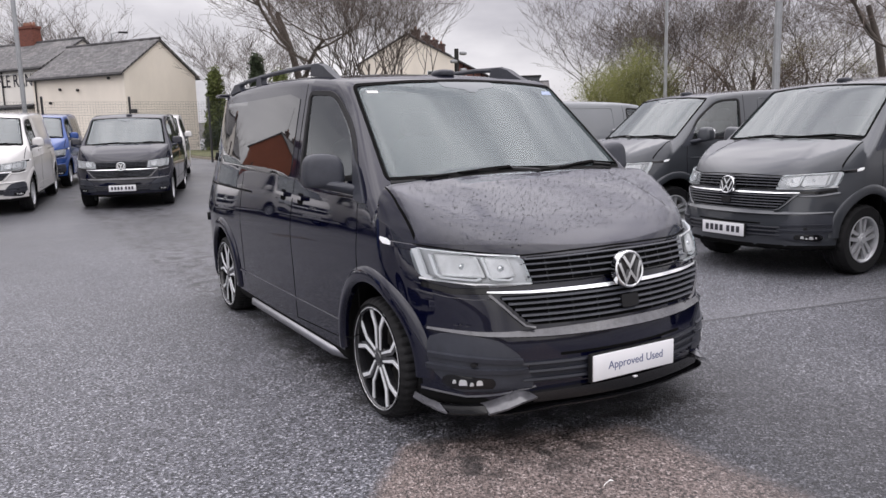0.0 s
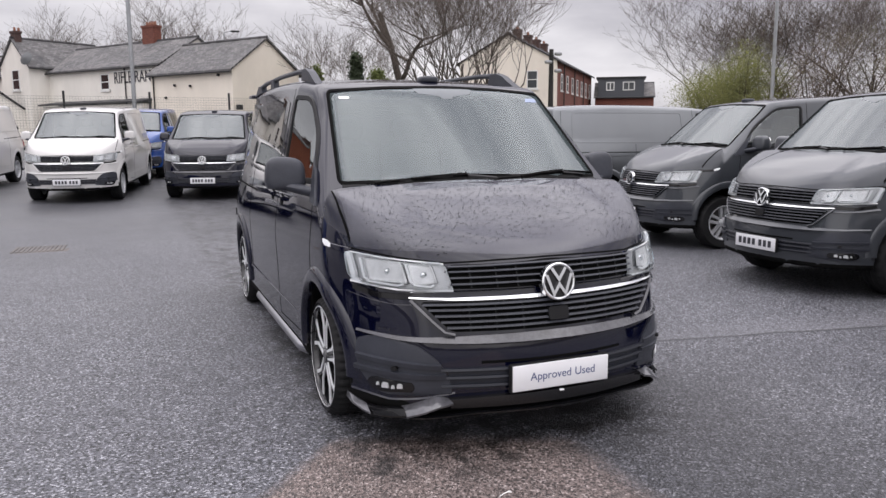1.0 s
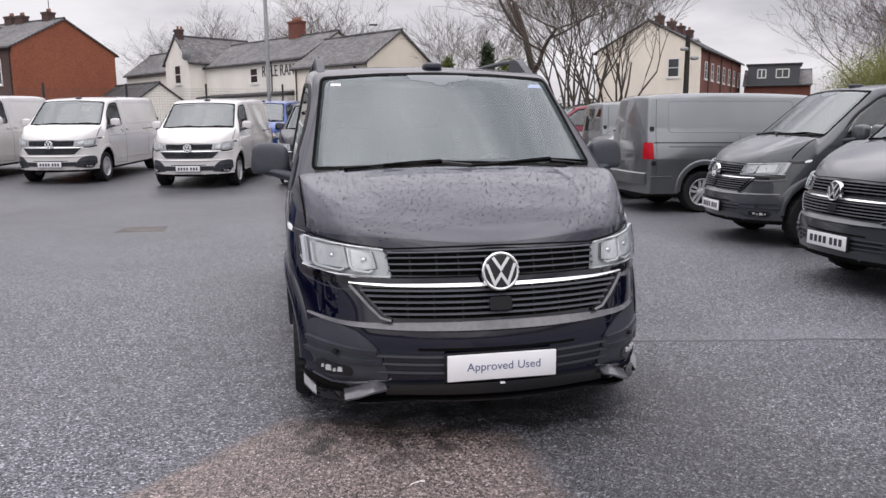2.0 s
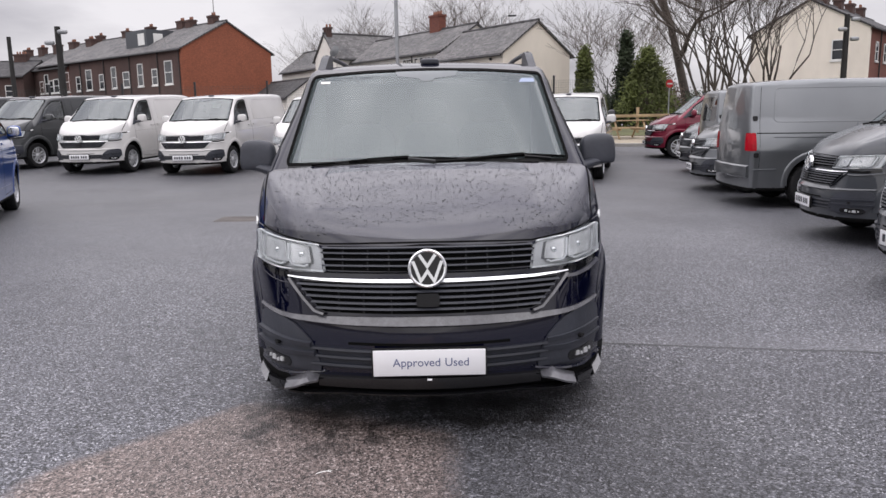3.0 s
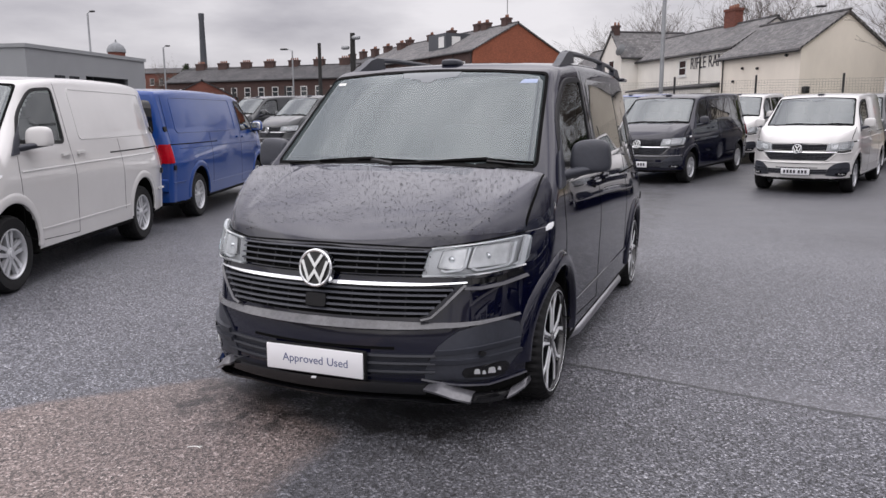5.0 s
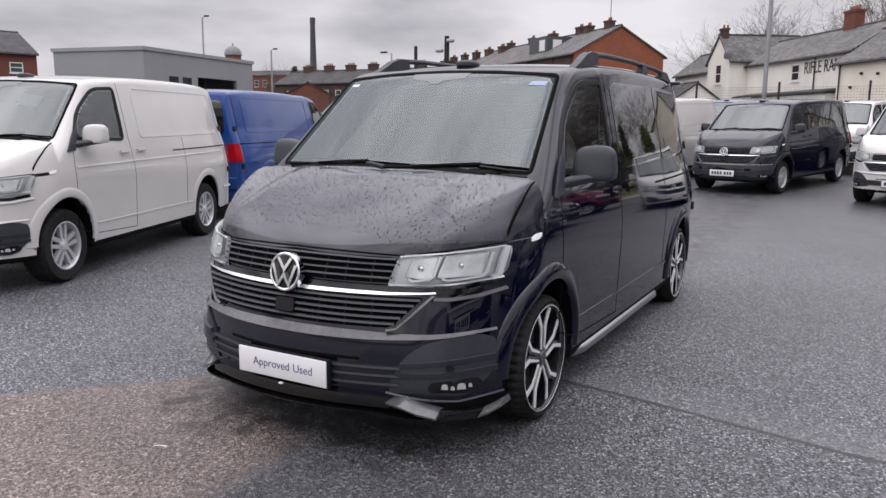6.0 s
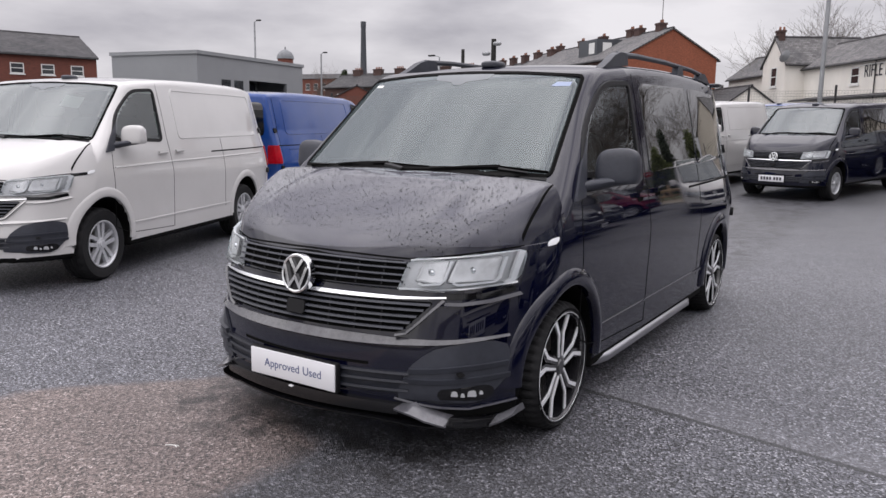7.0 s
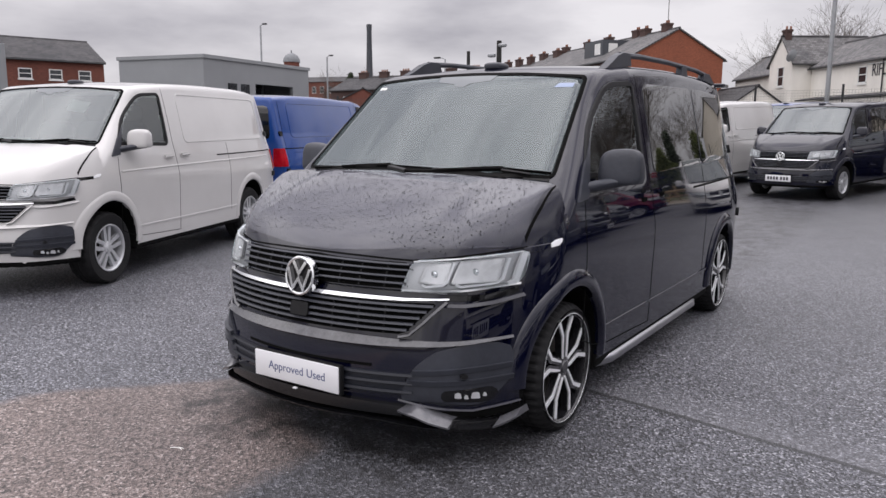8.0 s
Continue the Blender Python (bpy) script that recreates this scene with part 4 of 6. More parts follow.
    # roof pod, tail lamps, rear bumper
    add("aerial_pod", "pod_roof", lambda: ellipsoid(.02, 1.76, 1.853, .062, .085, .026, 3.0, 18, 10), PLASTIC)
    for sg in (1, -1):
        tl = add("tail_lamp", ("tail", sg), lambda: sheet("rear", [(sg * a, b) for a, b in rounded([(.67, .82), (.78 if hero else .845, .82), (.72 if hero else .793, 1.09), (.67, 1.09)], .02)], .012, .03, 6, 8, 1, s), TAIL_RED, plabel="red tail lamp")
        if not hero:
            add("lamp_wrap", ("tailw", sg), lambda: sheet("side", rounded([(4.63 + e, .82), (4.717 + e, .82), (4.700 + e, 1.09), (4.635 + e, 1.09)], .02), .010, .02, 6, 8, sg, s), TAIL_RED, tl)
        add("hinge", ("hng", sg), lambda: sheet("side", rounded([(4.60 + e, 1.27), (4.67 + e, 1.27), (4.67 + e, 1.34), (4.60 + e, 1.34)], .01), .02, .025, 3, 3, sg, s), TRIM)
        add("hinge", ("hng2", sg), lambda: sheet("side", rounded([(4.60 + e, .72), (4.67 + e, .72), (4.67 + e, .79), (4.60 + e, .79)], .01), .02, .025, 3, 3, sg, s), TRIM)
        if not hero:
            add("door_gap", ("rdg", sg), lambda: band("side", [(4.585 + e, .56), (4.575 + e, 1.2), (4.53 + e, 1.86)], .007, .0016, .004, sg, s, .08), SEAM)
            add("bumper_wrap", ("bwrap", sg), lambda: band("side", [(4.34 + e, .535), (4.55 + e, .53), (4.72 + e, .53)], .03, .016, .02, sg, s, .05, tilt=.012 * sg), body_paint)
    add("rear_bumper", "rb", lambda: band("rear", [(-.78, .50), (0, .50), (.78, .50)], .22, .030, .05, 1, s, tilt=.01), body_paint)
    if hero:
        part("rear_spoiler", box(-.70, .70, 4.58 + s, 4.80 + s, 1.845, 1.875, .012), body_paint, thing)
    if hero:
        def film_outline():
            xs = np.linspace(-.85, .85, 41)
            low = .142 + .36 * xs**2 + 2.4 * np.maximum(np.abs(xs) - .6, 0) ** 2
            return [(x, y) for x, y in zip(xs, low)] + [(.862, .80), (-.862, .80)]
        add("drizzle", "film", lambda: sheet("top", film_outline(), .0035, .003, 60, 44), DRIZZLE_SHEEN, plabel="fine drizzle film on the bonnet, with pale sky sheen painted in", sharp=0)
        rnd = random.Random(4)
        n = 5200
        bx = np.array([rnd.uniform(-.80, .80) for _ in range(n)])
        by = np.array([rnd.uniform(.20, .80) for _ in range(n)]) + .10 * bx**2
        p, nn = onto("top", bx, by)
        p = p + nn * .0034
        verts, faces = [], []
        for c, d in zip(p, nn):
            r = .0014 + .0026 * rnd.random() ** 4
            u = Vector(d).orthogonal().normalized()
            w = Vector(d).cross(u)
            k = len(verts)
            for ring, (rr, hh) in enumerate(((1.0, 0.0), (.7, .42))):
                for q in range(6):
                    a = math.pi * q / 3
                    verts.append(tuple(Vector(c) + (u * math.cos(a) + w * math.sin(a)) * r * rr + Vector(d) * r * hh))
            verts.append(tuple(Vector(c) + Vector(d) * r * .55))
            for q in range(6):
                e = (q + 1) % 6
                faces += [(k + q, k + e, k + 6 + e, k + 6 + q), (k + 6 + q, k + 6 + e, k + 12)]
        tagged(part("rain", (verts, faces), WATER, thing, "clear rain drops beading on the bonnet", sharp=0), kind="stuff")
    # cabin
    add("dashboard", "dash", lambda: ellipsoid(0, 1.22, 1.10, .80, .26, .13, 4, 28, 10), CABIN)
    add("steering_wheel", "steer", lambda: moved(lathe([(.175 + .015 * math.cos(a), .015 * math.sin(a)) for a in np.linspace(0, 2 * math.pi, 9)], 28, "z"), pose(.40, 1.52, 1.12, 62, 0, 0)), CABIN)
    for k, x in enumerate((-.46, .0, .42)):
        seat = add("seat", ("seat", k), lambda: join(ellipsoid(x, 2.05, 1.10, .23, .08, .36, 4), ellipsoid(x, 1.82, .78, .24, .26, .09, 4)), CLOTH, plabel="dark cloth seat")
        add("headrest", ("rest", k), lambda: ellipsoid(x, 2.10, 1.54, .13, .05, .09, 3), CLOTH, seat)
    add("bulkhead", "bulk", lambda: box(-.74, .74, 2.20, 2.22, .5, 1.74), CABIN)
    if paper:
        add("paper_sheet", "paper", lambda: moved(box(-.10, .10, -.001, .001, -.07, .07), pose(.33, 1.36, 1.60, -42, 8, 0)), PAPER)
    for y in (AXLE, AXLE + BASE + s):
        for sg in (1, -1):
            add_wheel(thing, "black" if hero else "silver", (.805 if hero else .79), y, sg)
    return thing

# ---- ground ----
def ground_material():
    m, nt, b = material("wet_asphalt")
    co = nt.nodes.new("ShaderNodeTexCoord")
    sep = nt.nodes.new("ShaderNodeSeparateXYZ")
    nt.links.new(co.outputs["Object"], sep.inputs[0])
    chips = noise_node(nt, 120, 2, kind="ShaderNodeTexVoronoi")
    pick = nt.nodes.new("ShaderNodeSeparateColor")
    nt.links.new(chips.outputs["Color"], pick.inputs[0])
    grit = noise_node(nt, 160, 4, 0.7)
    blotch = noise_node(nt, 0.55, 5, 0.6)
    broad = noise_node(nt, 0.16, 4, 0.55)
    wob = noise_node(nt, 1.6, 4, 0.6)
    def math_node(op, a, b2=0.0, clamp=False):
        n = nt.nodes.new("ShaderNodeMath")
        n.operation, n.use_clamp = op, clamp
        for i, v in enumerate((a, b2)):
            if isinstance(v, (int, float)):
                n.inputs[i].default_value = v
            else:
                nt.links.new(v, n.inputs[i])
        return n.outputs[0]
    def edge(a, bx, by, soft, wobble):
        """1 where a + bx * x + by * y is above zero, with a ragged edge."""
        v = math_node("ADD", math_node("ADD", math_node("MULTIPLY", sep.outputs["X"], bx), math_node("MULTIPLY", sep.outputs["Y"], by)), a)
        v = math_node("ADD", v, math_node("MULTIPLY", math_node("SUBTRACT", wob.outputs["Fac"], 0.5), wobble))
        return math_node("ADD", math_node("DIVIDE", v, soft), 0.5, True)
    X, Y = sep.outputs["X"], sep.outputs["Y"]
    rough_tone = ramp_node(nt, pick.outputs[0], [(0.0, (0.008, 0.008, 0.010)), (0.28, (0.022, 0.023, 0.027)), (0.48, (0.115, 0.118, 0.134)), (0.85, (0.185, 0.188, 0.21)), (1.0, (0.55, 0.55, 0.58))])
    rough_tone.color_ramp.interpolation = "LINEAR"
    smooth_tone = ramp_node(nt, grit.outputs["Fac"], [(0.3, (0.040, 0.041, 0.046)), (0.7, (0.100, 0.101, 0.110))])
    tan_tone = ramp_node(nt, pick.outputs[1], [(0.0, (0.03, 0.024, 0.022)), (0.25, (0.07, 0.055, 0.05)), (0.45, (0.19, 0.15, 0.134)), (0.85, (0.265, 0.21, 0.19)), (1.0, (0.52, 0.45, 0.42))])
    far = FAR_SEAM(edge)
    distant = edge(-9.0, -0.1, 1.0, 7.0, 1.5)
    strip = math_node("MULTIPLY", math_node("MULTIPLY", far, math_node("SUBTRACT", 1.0, edge(-5.02, 0.205, 1.0, 0.5, 0.4))), edge(-3.3, 1.0, 0.0, 0.5, 0.3))
    col = mix_node(nt, math_node("MULTIPLY", distant, 0.85), rough_tone.outputs[0], smooth_tone.outputs[0])
    col = mix_node(nt, math_node("MULTIPLY", strip, 0.5), col, (0.22, 0.22, 0.235))
    joint = math_node("MULTIPLY", math_node("MULTIPLY", edge(-4.765, 0.205, 1.0, 0.014, 0.08), math_node("SUBTRACT", 1.0, edge(-4.805, 0.205, 1.0, 0.014, 0.08))), math_node("ADD", 0.3, edge(-3.0, 1.0, 0.0, 0.4, 0.3), True))
    col = mix_node(nt, math_node("MULTIPLY", joint, 0.9), col, (0.03, 0.03, 0.033))
    patch = TAN_PATCH(edge, math_node)
    col = mix_node(nt, patch, col, tan_tone.outputs[0])
    # dark asphalt patch, widened to paint in the dimmer ground beside the van
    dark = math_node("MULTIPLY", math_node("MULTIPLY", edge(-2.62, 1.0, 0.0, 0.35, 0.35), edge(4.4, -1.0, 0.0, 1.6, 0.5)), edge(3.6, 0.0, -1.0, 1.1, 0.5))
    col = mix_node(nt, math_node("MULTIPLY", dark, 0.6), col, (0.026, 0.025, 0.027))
    # dark oil spots plus the shade under the van's front, painted into the asphalt
    oil_shade = noise_node(nt, 5.5, 4, 0.6)
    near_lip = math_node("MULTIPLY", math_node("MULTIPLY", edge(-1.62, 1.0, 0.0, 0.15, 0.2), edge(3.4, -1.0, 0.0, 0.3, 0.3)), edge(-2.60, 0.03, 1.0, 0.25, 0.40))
    spots = math_node("MULTIPLY", near_lip, math_node("MULTIPLY", math_node("SUBTRACT", oil_shade.outputs["Fac"], 0.45), 6.0, True))
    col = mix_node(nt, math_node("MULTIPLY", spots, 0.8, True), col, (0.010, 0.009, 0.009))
    col = mix_node(nt, 0.8, col, ramp_node(nt, blotch.outputs["Fac"], [(0.35, (0.72, 0.72, 0.74)), (0.68, (1.12, 1.12, 1.12))]).outputs[0], "MULTIPLY")
    lump = noise_node(nt, 42, 2, 0.5)
    col = mix_node(nt, 1.0, col, ramp_node(nt, lump.outputs["Fac"], [(0.32, (0.62, 0.62, 0.62)), (0.66, (1.28, 1.28, 1.3))]).outputs[0], "MULTIPLY")
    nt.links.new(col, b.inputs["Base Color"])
    wet = ramp_node(nt, broad.outputs["Fac"], [(0.38, (0.30,) * 3), (0.64, (0.58,) * 3)])
    rg = mix_node(nt, 0.35, wet.outputs[0], ramp_node(nt, blotch.outputs["Fac"], [(0.3, (0.3,) * 3), (0.7, (0.75,) * 3)]).outputs[0])
    nt.links.new(rg, b.inputs["Roughness"])
    b.inputs["Specular IOR Level"].default_value = 0.62
    bump = nt.nodes.new("ShaderNodeBump")
    bump.inputs["Strength"].default_value, bump.inputs["Distance"].default_value = 0.8, 0.008
    nt.links.new(math_node("ADD", math_node("MULTIPLY", chips.outputs["Distance"], math_node("SUBTRACT", 1.0, math_node("MULTIPLY", distant, 0.6))), math_node("MULTIPLY", grit.outputs["Fac"], 0.35)), bump.inputs["Height"])
    nt.links.new(bump.outputs[0], b.inputs["Normal"])
    return m


def FAR_SEAM(edge):
    return edge(-4.78, 0.205, 1.0, 0.03, 0.08)


def TAN_PATCH(edge, math_node):
    a = edge(2.38 - 0.98, 1.05, -1.0, 0.10, 0.22)
    b = edge(-0.88, 1.0, 0.0, 0.12, 0.25)
    c = edge(2.70, -1.0, 0.0, 0.12, 0.22)
    d = edge(3.75, -0.40, -1.0, 0.14, 0.30)
    for e in (b, c, d):
        a = math_node("MULTIPLY", a, e)
    return a


ASPHALT = ground_material()
lines = sorted({-700, -400, -250, -160, -110, 110, 160, 250, 400, 700, *range(-80, 81, 4)})
gv = [(x, y, ground_height(x, y)) for y in lines for x in lines]
gn = len(lines)
gf = [(j * gn + i, j * gn + i + 1, (j + 1) * gn + i + 1, (j + 1) * gn + i) for j in range(gn - 1) for i in range(gn - 1)]
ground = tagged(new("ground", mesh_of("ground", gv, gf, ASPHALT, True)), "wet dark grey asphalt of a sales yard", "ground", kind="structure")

# ---- vans ----
van("van", 2.603, 3.50, -0.75, "black", "black lowered van with roof rails, front lip and black alloy wheels", -0.004, windows=True, hero=True, group="")
WHITE_L, GREY_L = "white panel van with black bumper corners and silver wheels", "dark grey panel van with silver alloy wheels"
van("van", 5.76, 16.7, -16.3, "white", "white panel van standing alone in the yard", 0.0)
van("van", 2.63, 17.55, -16.5, "black", "black passenger van with dark side windows", 0.4, windows=True)
van("van", -0.09, 17.58, -11, "white", WHITE_L, 0.4)
van("van", -3.16, 18.7, -10.3, "white", "white panel van with a paper sheet in its windscreen", 0.4, paper=True)
van("van", -5.84, 19.11, -9.5, "white", WHITE_L)
van("van", -8.82, 20.5, -19.5, "dark_grey", GREY_L)
van("van", -12.1, 22.4, -20, "dark_grey", GREY_L)
van("van", 1.1, 23.1, -13, "blue", "blue passenger van parked behind the white one", windows=True)
van("van", 4.2, 23.4, -15, "white", "white passenger van parked behind", windows=True)
van("van", 7.05, 22.0, -16, "dark_grey", "dark grey van with silver wheels", windows=True)
van("van", 7.25, 5.04, -93, "grey", "metallic grey panel van with silver alloy wheels")
van("van", 7.95, 7.92, -100, "grey", "metallic grey panel van with silver alloy wheels", windows=False)
van("van", 6.55, 2.3, -94, "white", WHITE_L)
van("van", 11.50, 11.27, 86, "mid_grey", "mid grey panel van, its red tail lamp showing", plate="", rear_glass=False)
van("van", 12.72, 15.6, 84, "mid_grey", "mid grey van backed in between two grey vans", plate="")
van("van", 8.64, 13.86, -99, "mid_grey", GREY_L)
van("van", 9.79, 17.96, -99, "mid_grey", GREY_L)
van("van", 10.3, 22.85, -99, "red", "dark red van with silver wheels")
van("van", -5.4, 12.2, 199.5, "blue", "bright blue panel van facing away", 0.4, plate="")
van("van", -2.32, 4.03, 21.6, "white", "white panel van with black bumper corners", paper=True)

twig = tagged(new("straw"), "pale dry straw lying on the asphalt", "straw")
twig.matrix_world = pose(2.13, 2.27, .004, 0, 0, 12)
part("stalk", tube([(-.035, -.004, .002), (-.01, .001, .005), (.012, .002, .006), (.03, -.006, .003)], .0022, 5), PAPER, twig)
part("blade", tube([(.012, .002, .006), (.024, .008, .005), (.034, .004, .003)], .0016, 5), PAPER, twig)

# ---- buildings ----
def wall_material(name, color, mortar=None, stain=0.25):
    m, nt, b = material(name)
    co = nt.nodes.new("ShaderNodeTexCoord")
    sep = nt.nodes.new("ShaderNodeSeparateXYZ")
    add2 = nt.nodes.new("ShaderNodeMath")
    comb = nt.nodes.new("ShaderNodeCombineXYZ")
    nt.links.new(co.outputs["Object"], sep.inputs[0])
    nt.links.new(sep.outputs["X"], add2.inputs[0])
    nt.links.new(sep.outputs["Y"], add2.inputs[1])
    nt.links.new(add2.outputs[0], comb.inputs["X"])
    nt.links.new(sep.outputs["Z"], comb.inputs["Y"])
    big = noise_node(nt, 0.5, 5, 0.6, (1, 1, 0.5))
    fine = noise_node(nt, 9, 4)
    tone = ramp_node(nt, big.outputs["Fac"], [(0.3, tuple(c * (1 - stain) for c in color)), (0.65, color)])
    col = tone.outputs[0]
    if mortar:
        br = nt.nodes.new("ShaderNodeTexBrick")
        br.inputs["Scale"].default_value, br.inputs["Mortar Size"].default_value = 4.4, 0.02
        br.inputs["Color1"].default_value = (0.75, 0.75, 0.75, 1)
        br.inputs["Color2"].default_value = (1.2, 1.15, 1.1, 1)
        br.inputs["Mortar"].default_value = (*mortar, 1)
        nt.links.new(comb.outputs[0], br.inputs["Vector"])
        col = mix_node(nt, 1.0, col, br.outputs["Color"], "MULTIPLY")
    nt.links.new(col, b.inputs["Base Color"])
    b.inputs["Roughness"].default_value = 0.9
    add_bump(nt, b, fine.outputs["Fac"], 0.2, 0.02)
    return m


def roof_material(name, color):
    m, nt, b = material(name)
    co = nt.nodes.new("ShaderNodeTexCoord")
    br = nt.nodes.new("ShaderNodeTexBrick")
    br.inputs["Scale"].default_value, br.inputs["Mortar Size"].default_value = 1.6, 0.015
    br.inputs["Color1"].default_value = (*[c * 0.75 for c in color], 1)
    br.inputs["Color2"].default_value = (*[c * 1.35 for c in color], 1)
    br.inputs["Mortar"].default_value = (*[c * 0.4 for c in color], 1)
    nt.links.new(co.outputs["Object"], br.inputs["Vector"])
    big = noise_node(nt, 0.6, 5, 0.6)
    tone = ramp_node(nt, big.outputs["Fac"], [(0.3, (0.65, 0.65, 0.65)), (0.7, (1.2, 1.15, 1.1))])
    nt.links.new(mix_node(nt, 1.0, br.outputs["Color"], tone.outputs[0], "MULTIPLY"), b.inputs["Base Color"])
    b.inputs["Roughness"].default_value = 0.75
    b.inputs["Specular IOR Level"].default_value = 0.25
    add_bump(nt, b, br.outputs["Fac"], 0.4, 0.02)
    return m


CREAM = wall_material("cream_render", (0.80, 0.735, 0.64), stain=0.14)
PALE = wall_material("white_render", (0.80, 0.77, 0.71), stain=0.15)
ORANGE_BRICK = wall_material("orange_brick", (0.27, 0.09, 0.05), (0.8, 0.75, 0.7), 0.12)
DARK_BRICK = wall_material("sooty_brick", (0.082, 0.050, 0.045), (0.9, 0.85, 0.8), 0.3)
RED_BRICK = wall_material("red_brick", (0.17, 0.062, 0.045), (0.8, 0.75, 0.7), 0.25)
SLATE = roof_material("grey_slate", (0.14, 0.14, 0.145))
DARK_SLATE = roof_material("dark_slate", (0.07, 0.07, 0.075))
CLADDING = plain("grey_metal_cladding", (0.28, 0.29, 0.30), 0.5, 0.2, vary=0.06, scale=2)
CLAD_DARK = plain("dark_grey_cladding", (0.06, 0.065, 0.075), 0.5, vary=0.1, scale=2)
FRAME_WHITE = plain("white_window_frame", (0.72, 0.72, 0.70), 0.5, vary=0.05)
HOUSE_PANE = plain("house_window_pane", (0.03, 0.035, 0.04), 0.06, vary=0.2, spec=0.8)
GUTTER = plain("black_gutter", (0.015, 0.015, 0.016), 0.5, vary=0.1)
POT = plain("clay_pot", (0.26, 0.12, 0.08), 0.8, vary=0.2)


def house(name, ox, oy, turn, length, width, side, eave, ridge, walls, roofing, label, windows=(), chimneys=(), pipes=(), gable_mat=None, over=0.25, chimney_mat=None):
    """A gabled building: local x along the eaves, the span along side * y, the near corner at the origin."""
    th = tagged(new(name), label, "building")
    th.matrix_world = pose(ox, oy, 0, 0, 0, turn)
    y0, y1 = sorted((0, side * width))
    mid = (y0 + y1) / 2
    prof = [(y0, -0.3), (y1, -0.3), (y1, eave), (mid, ridge), (y0, eave)]
    if gable_mat:
        part("gable_wall", extruded(prof, 0.3, "yz", 0.0), gable_mat, th, smooth=False)
        part("wall", extruded(prof, length - 0.3, "yz", 0.3), walls, th, smooth=False)
    else:
        part("wall", extruded(prof, length, "yz", 0.0), walls, th, smooth=False)
    slope = (ridge - eave) / (width / 2)
    for ya, s in ((y0, -1), (y1, 1)):
        lift = 0.14
        outl = [(mid, ridge + 0.02), (ya + s * over, eave - slope * over + 0.02), (ya + s * over, eave - slope * over + lift), (mid, ridge + lift + 0.03)]
        roof = part("roof", extruded(outl, length + 0.3, "yz", -0.15), roofing, th, smooth=False)
        part("gutter", tube([(-0.15, ya + s * (over + 0.06), eave - slope * over), (length + 0.1, ya + s * (over + 0.06), eave - slope * over)], 0.07, 6), GUTTER, roof)
    part("ridge_tiles", tube([(-0.15, mid, ridge + 0.16), (length + 0.15, mid, ridge + 0.16)], 0.11, 6), DARK_SLATE, th)
    for face, pos, z, w, h in windows:
        if face == "long":
            ys, out = 0.0, -side
            def at(a, b, c0, c1, d0, d1):
                lo, hi = sorted((ys + out * c0, ys + out * c1))
                return box(a, b, lo, hi, d0, d1)
        else:
            def at(a, b, c0, c1, d0, d1):
                return box(-c1, -c0, side * a if side > 0 else -b, side * b if side > 0 else -a, d0, d1)
        win = part("window", join(at(pos, pos + .08, 0, .05, z, z + h), at(pos + w - .08, pos + w, 0, .05, z, z + h), at(pos, pos + w, 0, .05, z, z + .08), at(pos, pos + w, 0, .05, z + h - .08, z + h), at(pos, pos + w, 0, .045, z + h * .5 - .03, z + h * .5 + .03)), FRAME_WHITE, th, smooth=False)
        part("pane", at(pos + .06, pos + w - .06, 0, .02, z + .05, z + h - .05), HOUSE_PANE, win, smooth=False)
        part("sill", at(pos - .08, pos + w + .08, 0, .10, z - .12, z - .01), FRAME_WHITE, win, smooth=False)
    for u, cw, ch in chimneys:
        st = part("chimney", join(box(u, u + cw, mid - .35, mid + .35, ridge - .6, ridge + ch), box(u - .06, u + cw + .06, mid - .41, mid + .41, ridge + ch - .18, ridge + ch)), chimney_mat or DARK_BRICK, th, smooth=False)
        for k in range(max(2, int(cw / .35))):
            x = u + .18 + k * .33
            part("chimney_pot", lathe([(.09, ridge + ch), (.11, ridge + ch + .05), (.08, ridge + ch + .3), (.06, ridge + ch + .3), (.06, ridge + ch)], 8, "z"), POT, st, at=Matrix.Translation((x, mid, 0)))
    for u in pipes:
        part("downpipe", tube([(u, -side * .08, 0), (u, -side * .08, eave - .1)], .05, 6), GUTTER, th)
    return th


# the pub
PUB = 123.5
PUB_X, PUB_Y = 7.72, 50.0
pub = house("pub", PUB_X, PUB_Y, PUB, 8.25, 6.0, -1, 5.55, 7.6, CREAM, SLATE, "cream rendered pub wing with a slate roof", pipes=(7.9,))
for k, (u, z) in enumerate(((1.2, 5.2), (4.0, 4.6), (5.6, 4.7), (6.6, 3.9))):
    part("wall_fitting", ellipsoid(u, .10, z, .08, .1, .09, 3, 8, 6), GUTTER, pub)
part("floodlight", box(-.35, -.02, -.5, -.2, 2.9, 3.3, .02), GUTTER, pub)


def pub_at(u, v):
    c, s_ = math.cos(radians(PUB)), math.sin(radians(PUB))
    return PUB_X + u * c + v * s_, PUB_Y + u * s_ - v * c


main = house("pub", *pub_at(8.35, 1.0), PUB, 15.4, 6.5, -1, 6.4, 8.35, PALE, SLATE, "white rendered pub with painted lettering and a slate roof", [("long", 6.2, 4.75, 1.1, 1.2), ("long", 4.4, 1.8, 1.2, 1.3), ("long", 1.2, 1.8, 1.2, 1.3), ("long", 8.0, 1.8, 1.2, 1.3)], [(4.6, 1.4, 1.35)], (4.2,), chimney_mat=RED_BRICK)
sign = part("painted_sign", text_mesh("RIFLE RAN", .98, INK, depth=0.006), None, main, "black painted lettering on the wall", at=pose(3.4, .035, 5.55, 90, 0, 180))
sign.scale = (0.98, 1.25, 1)
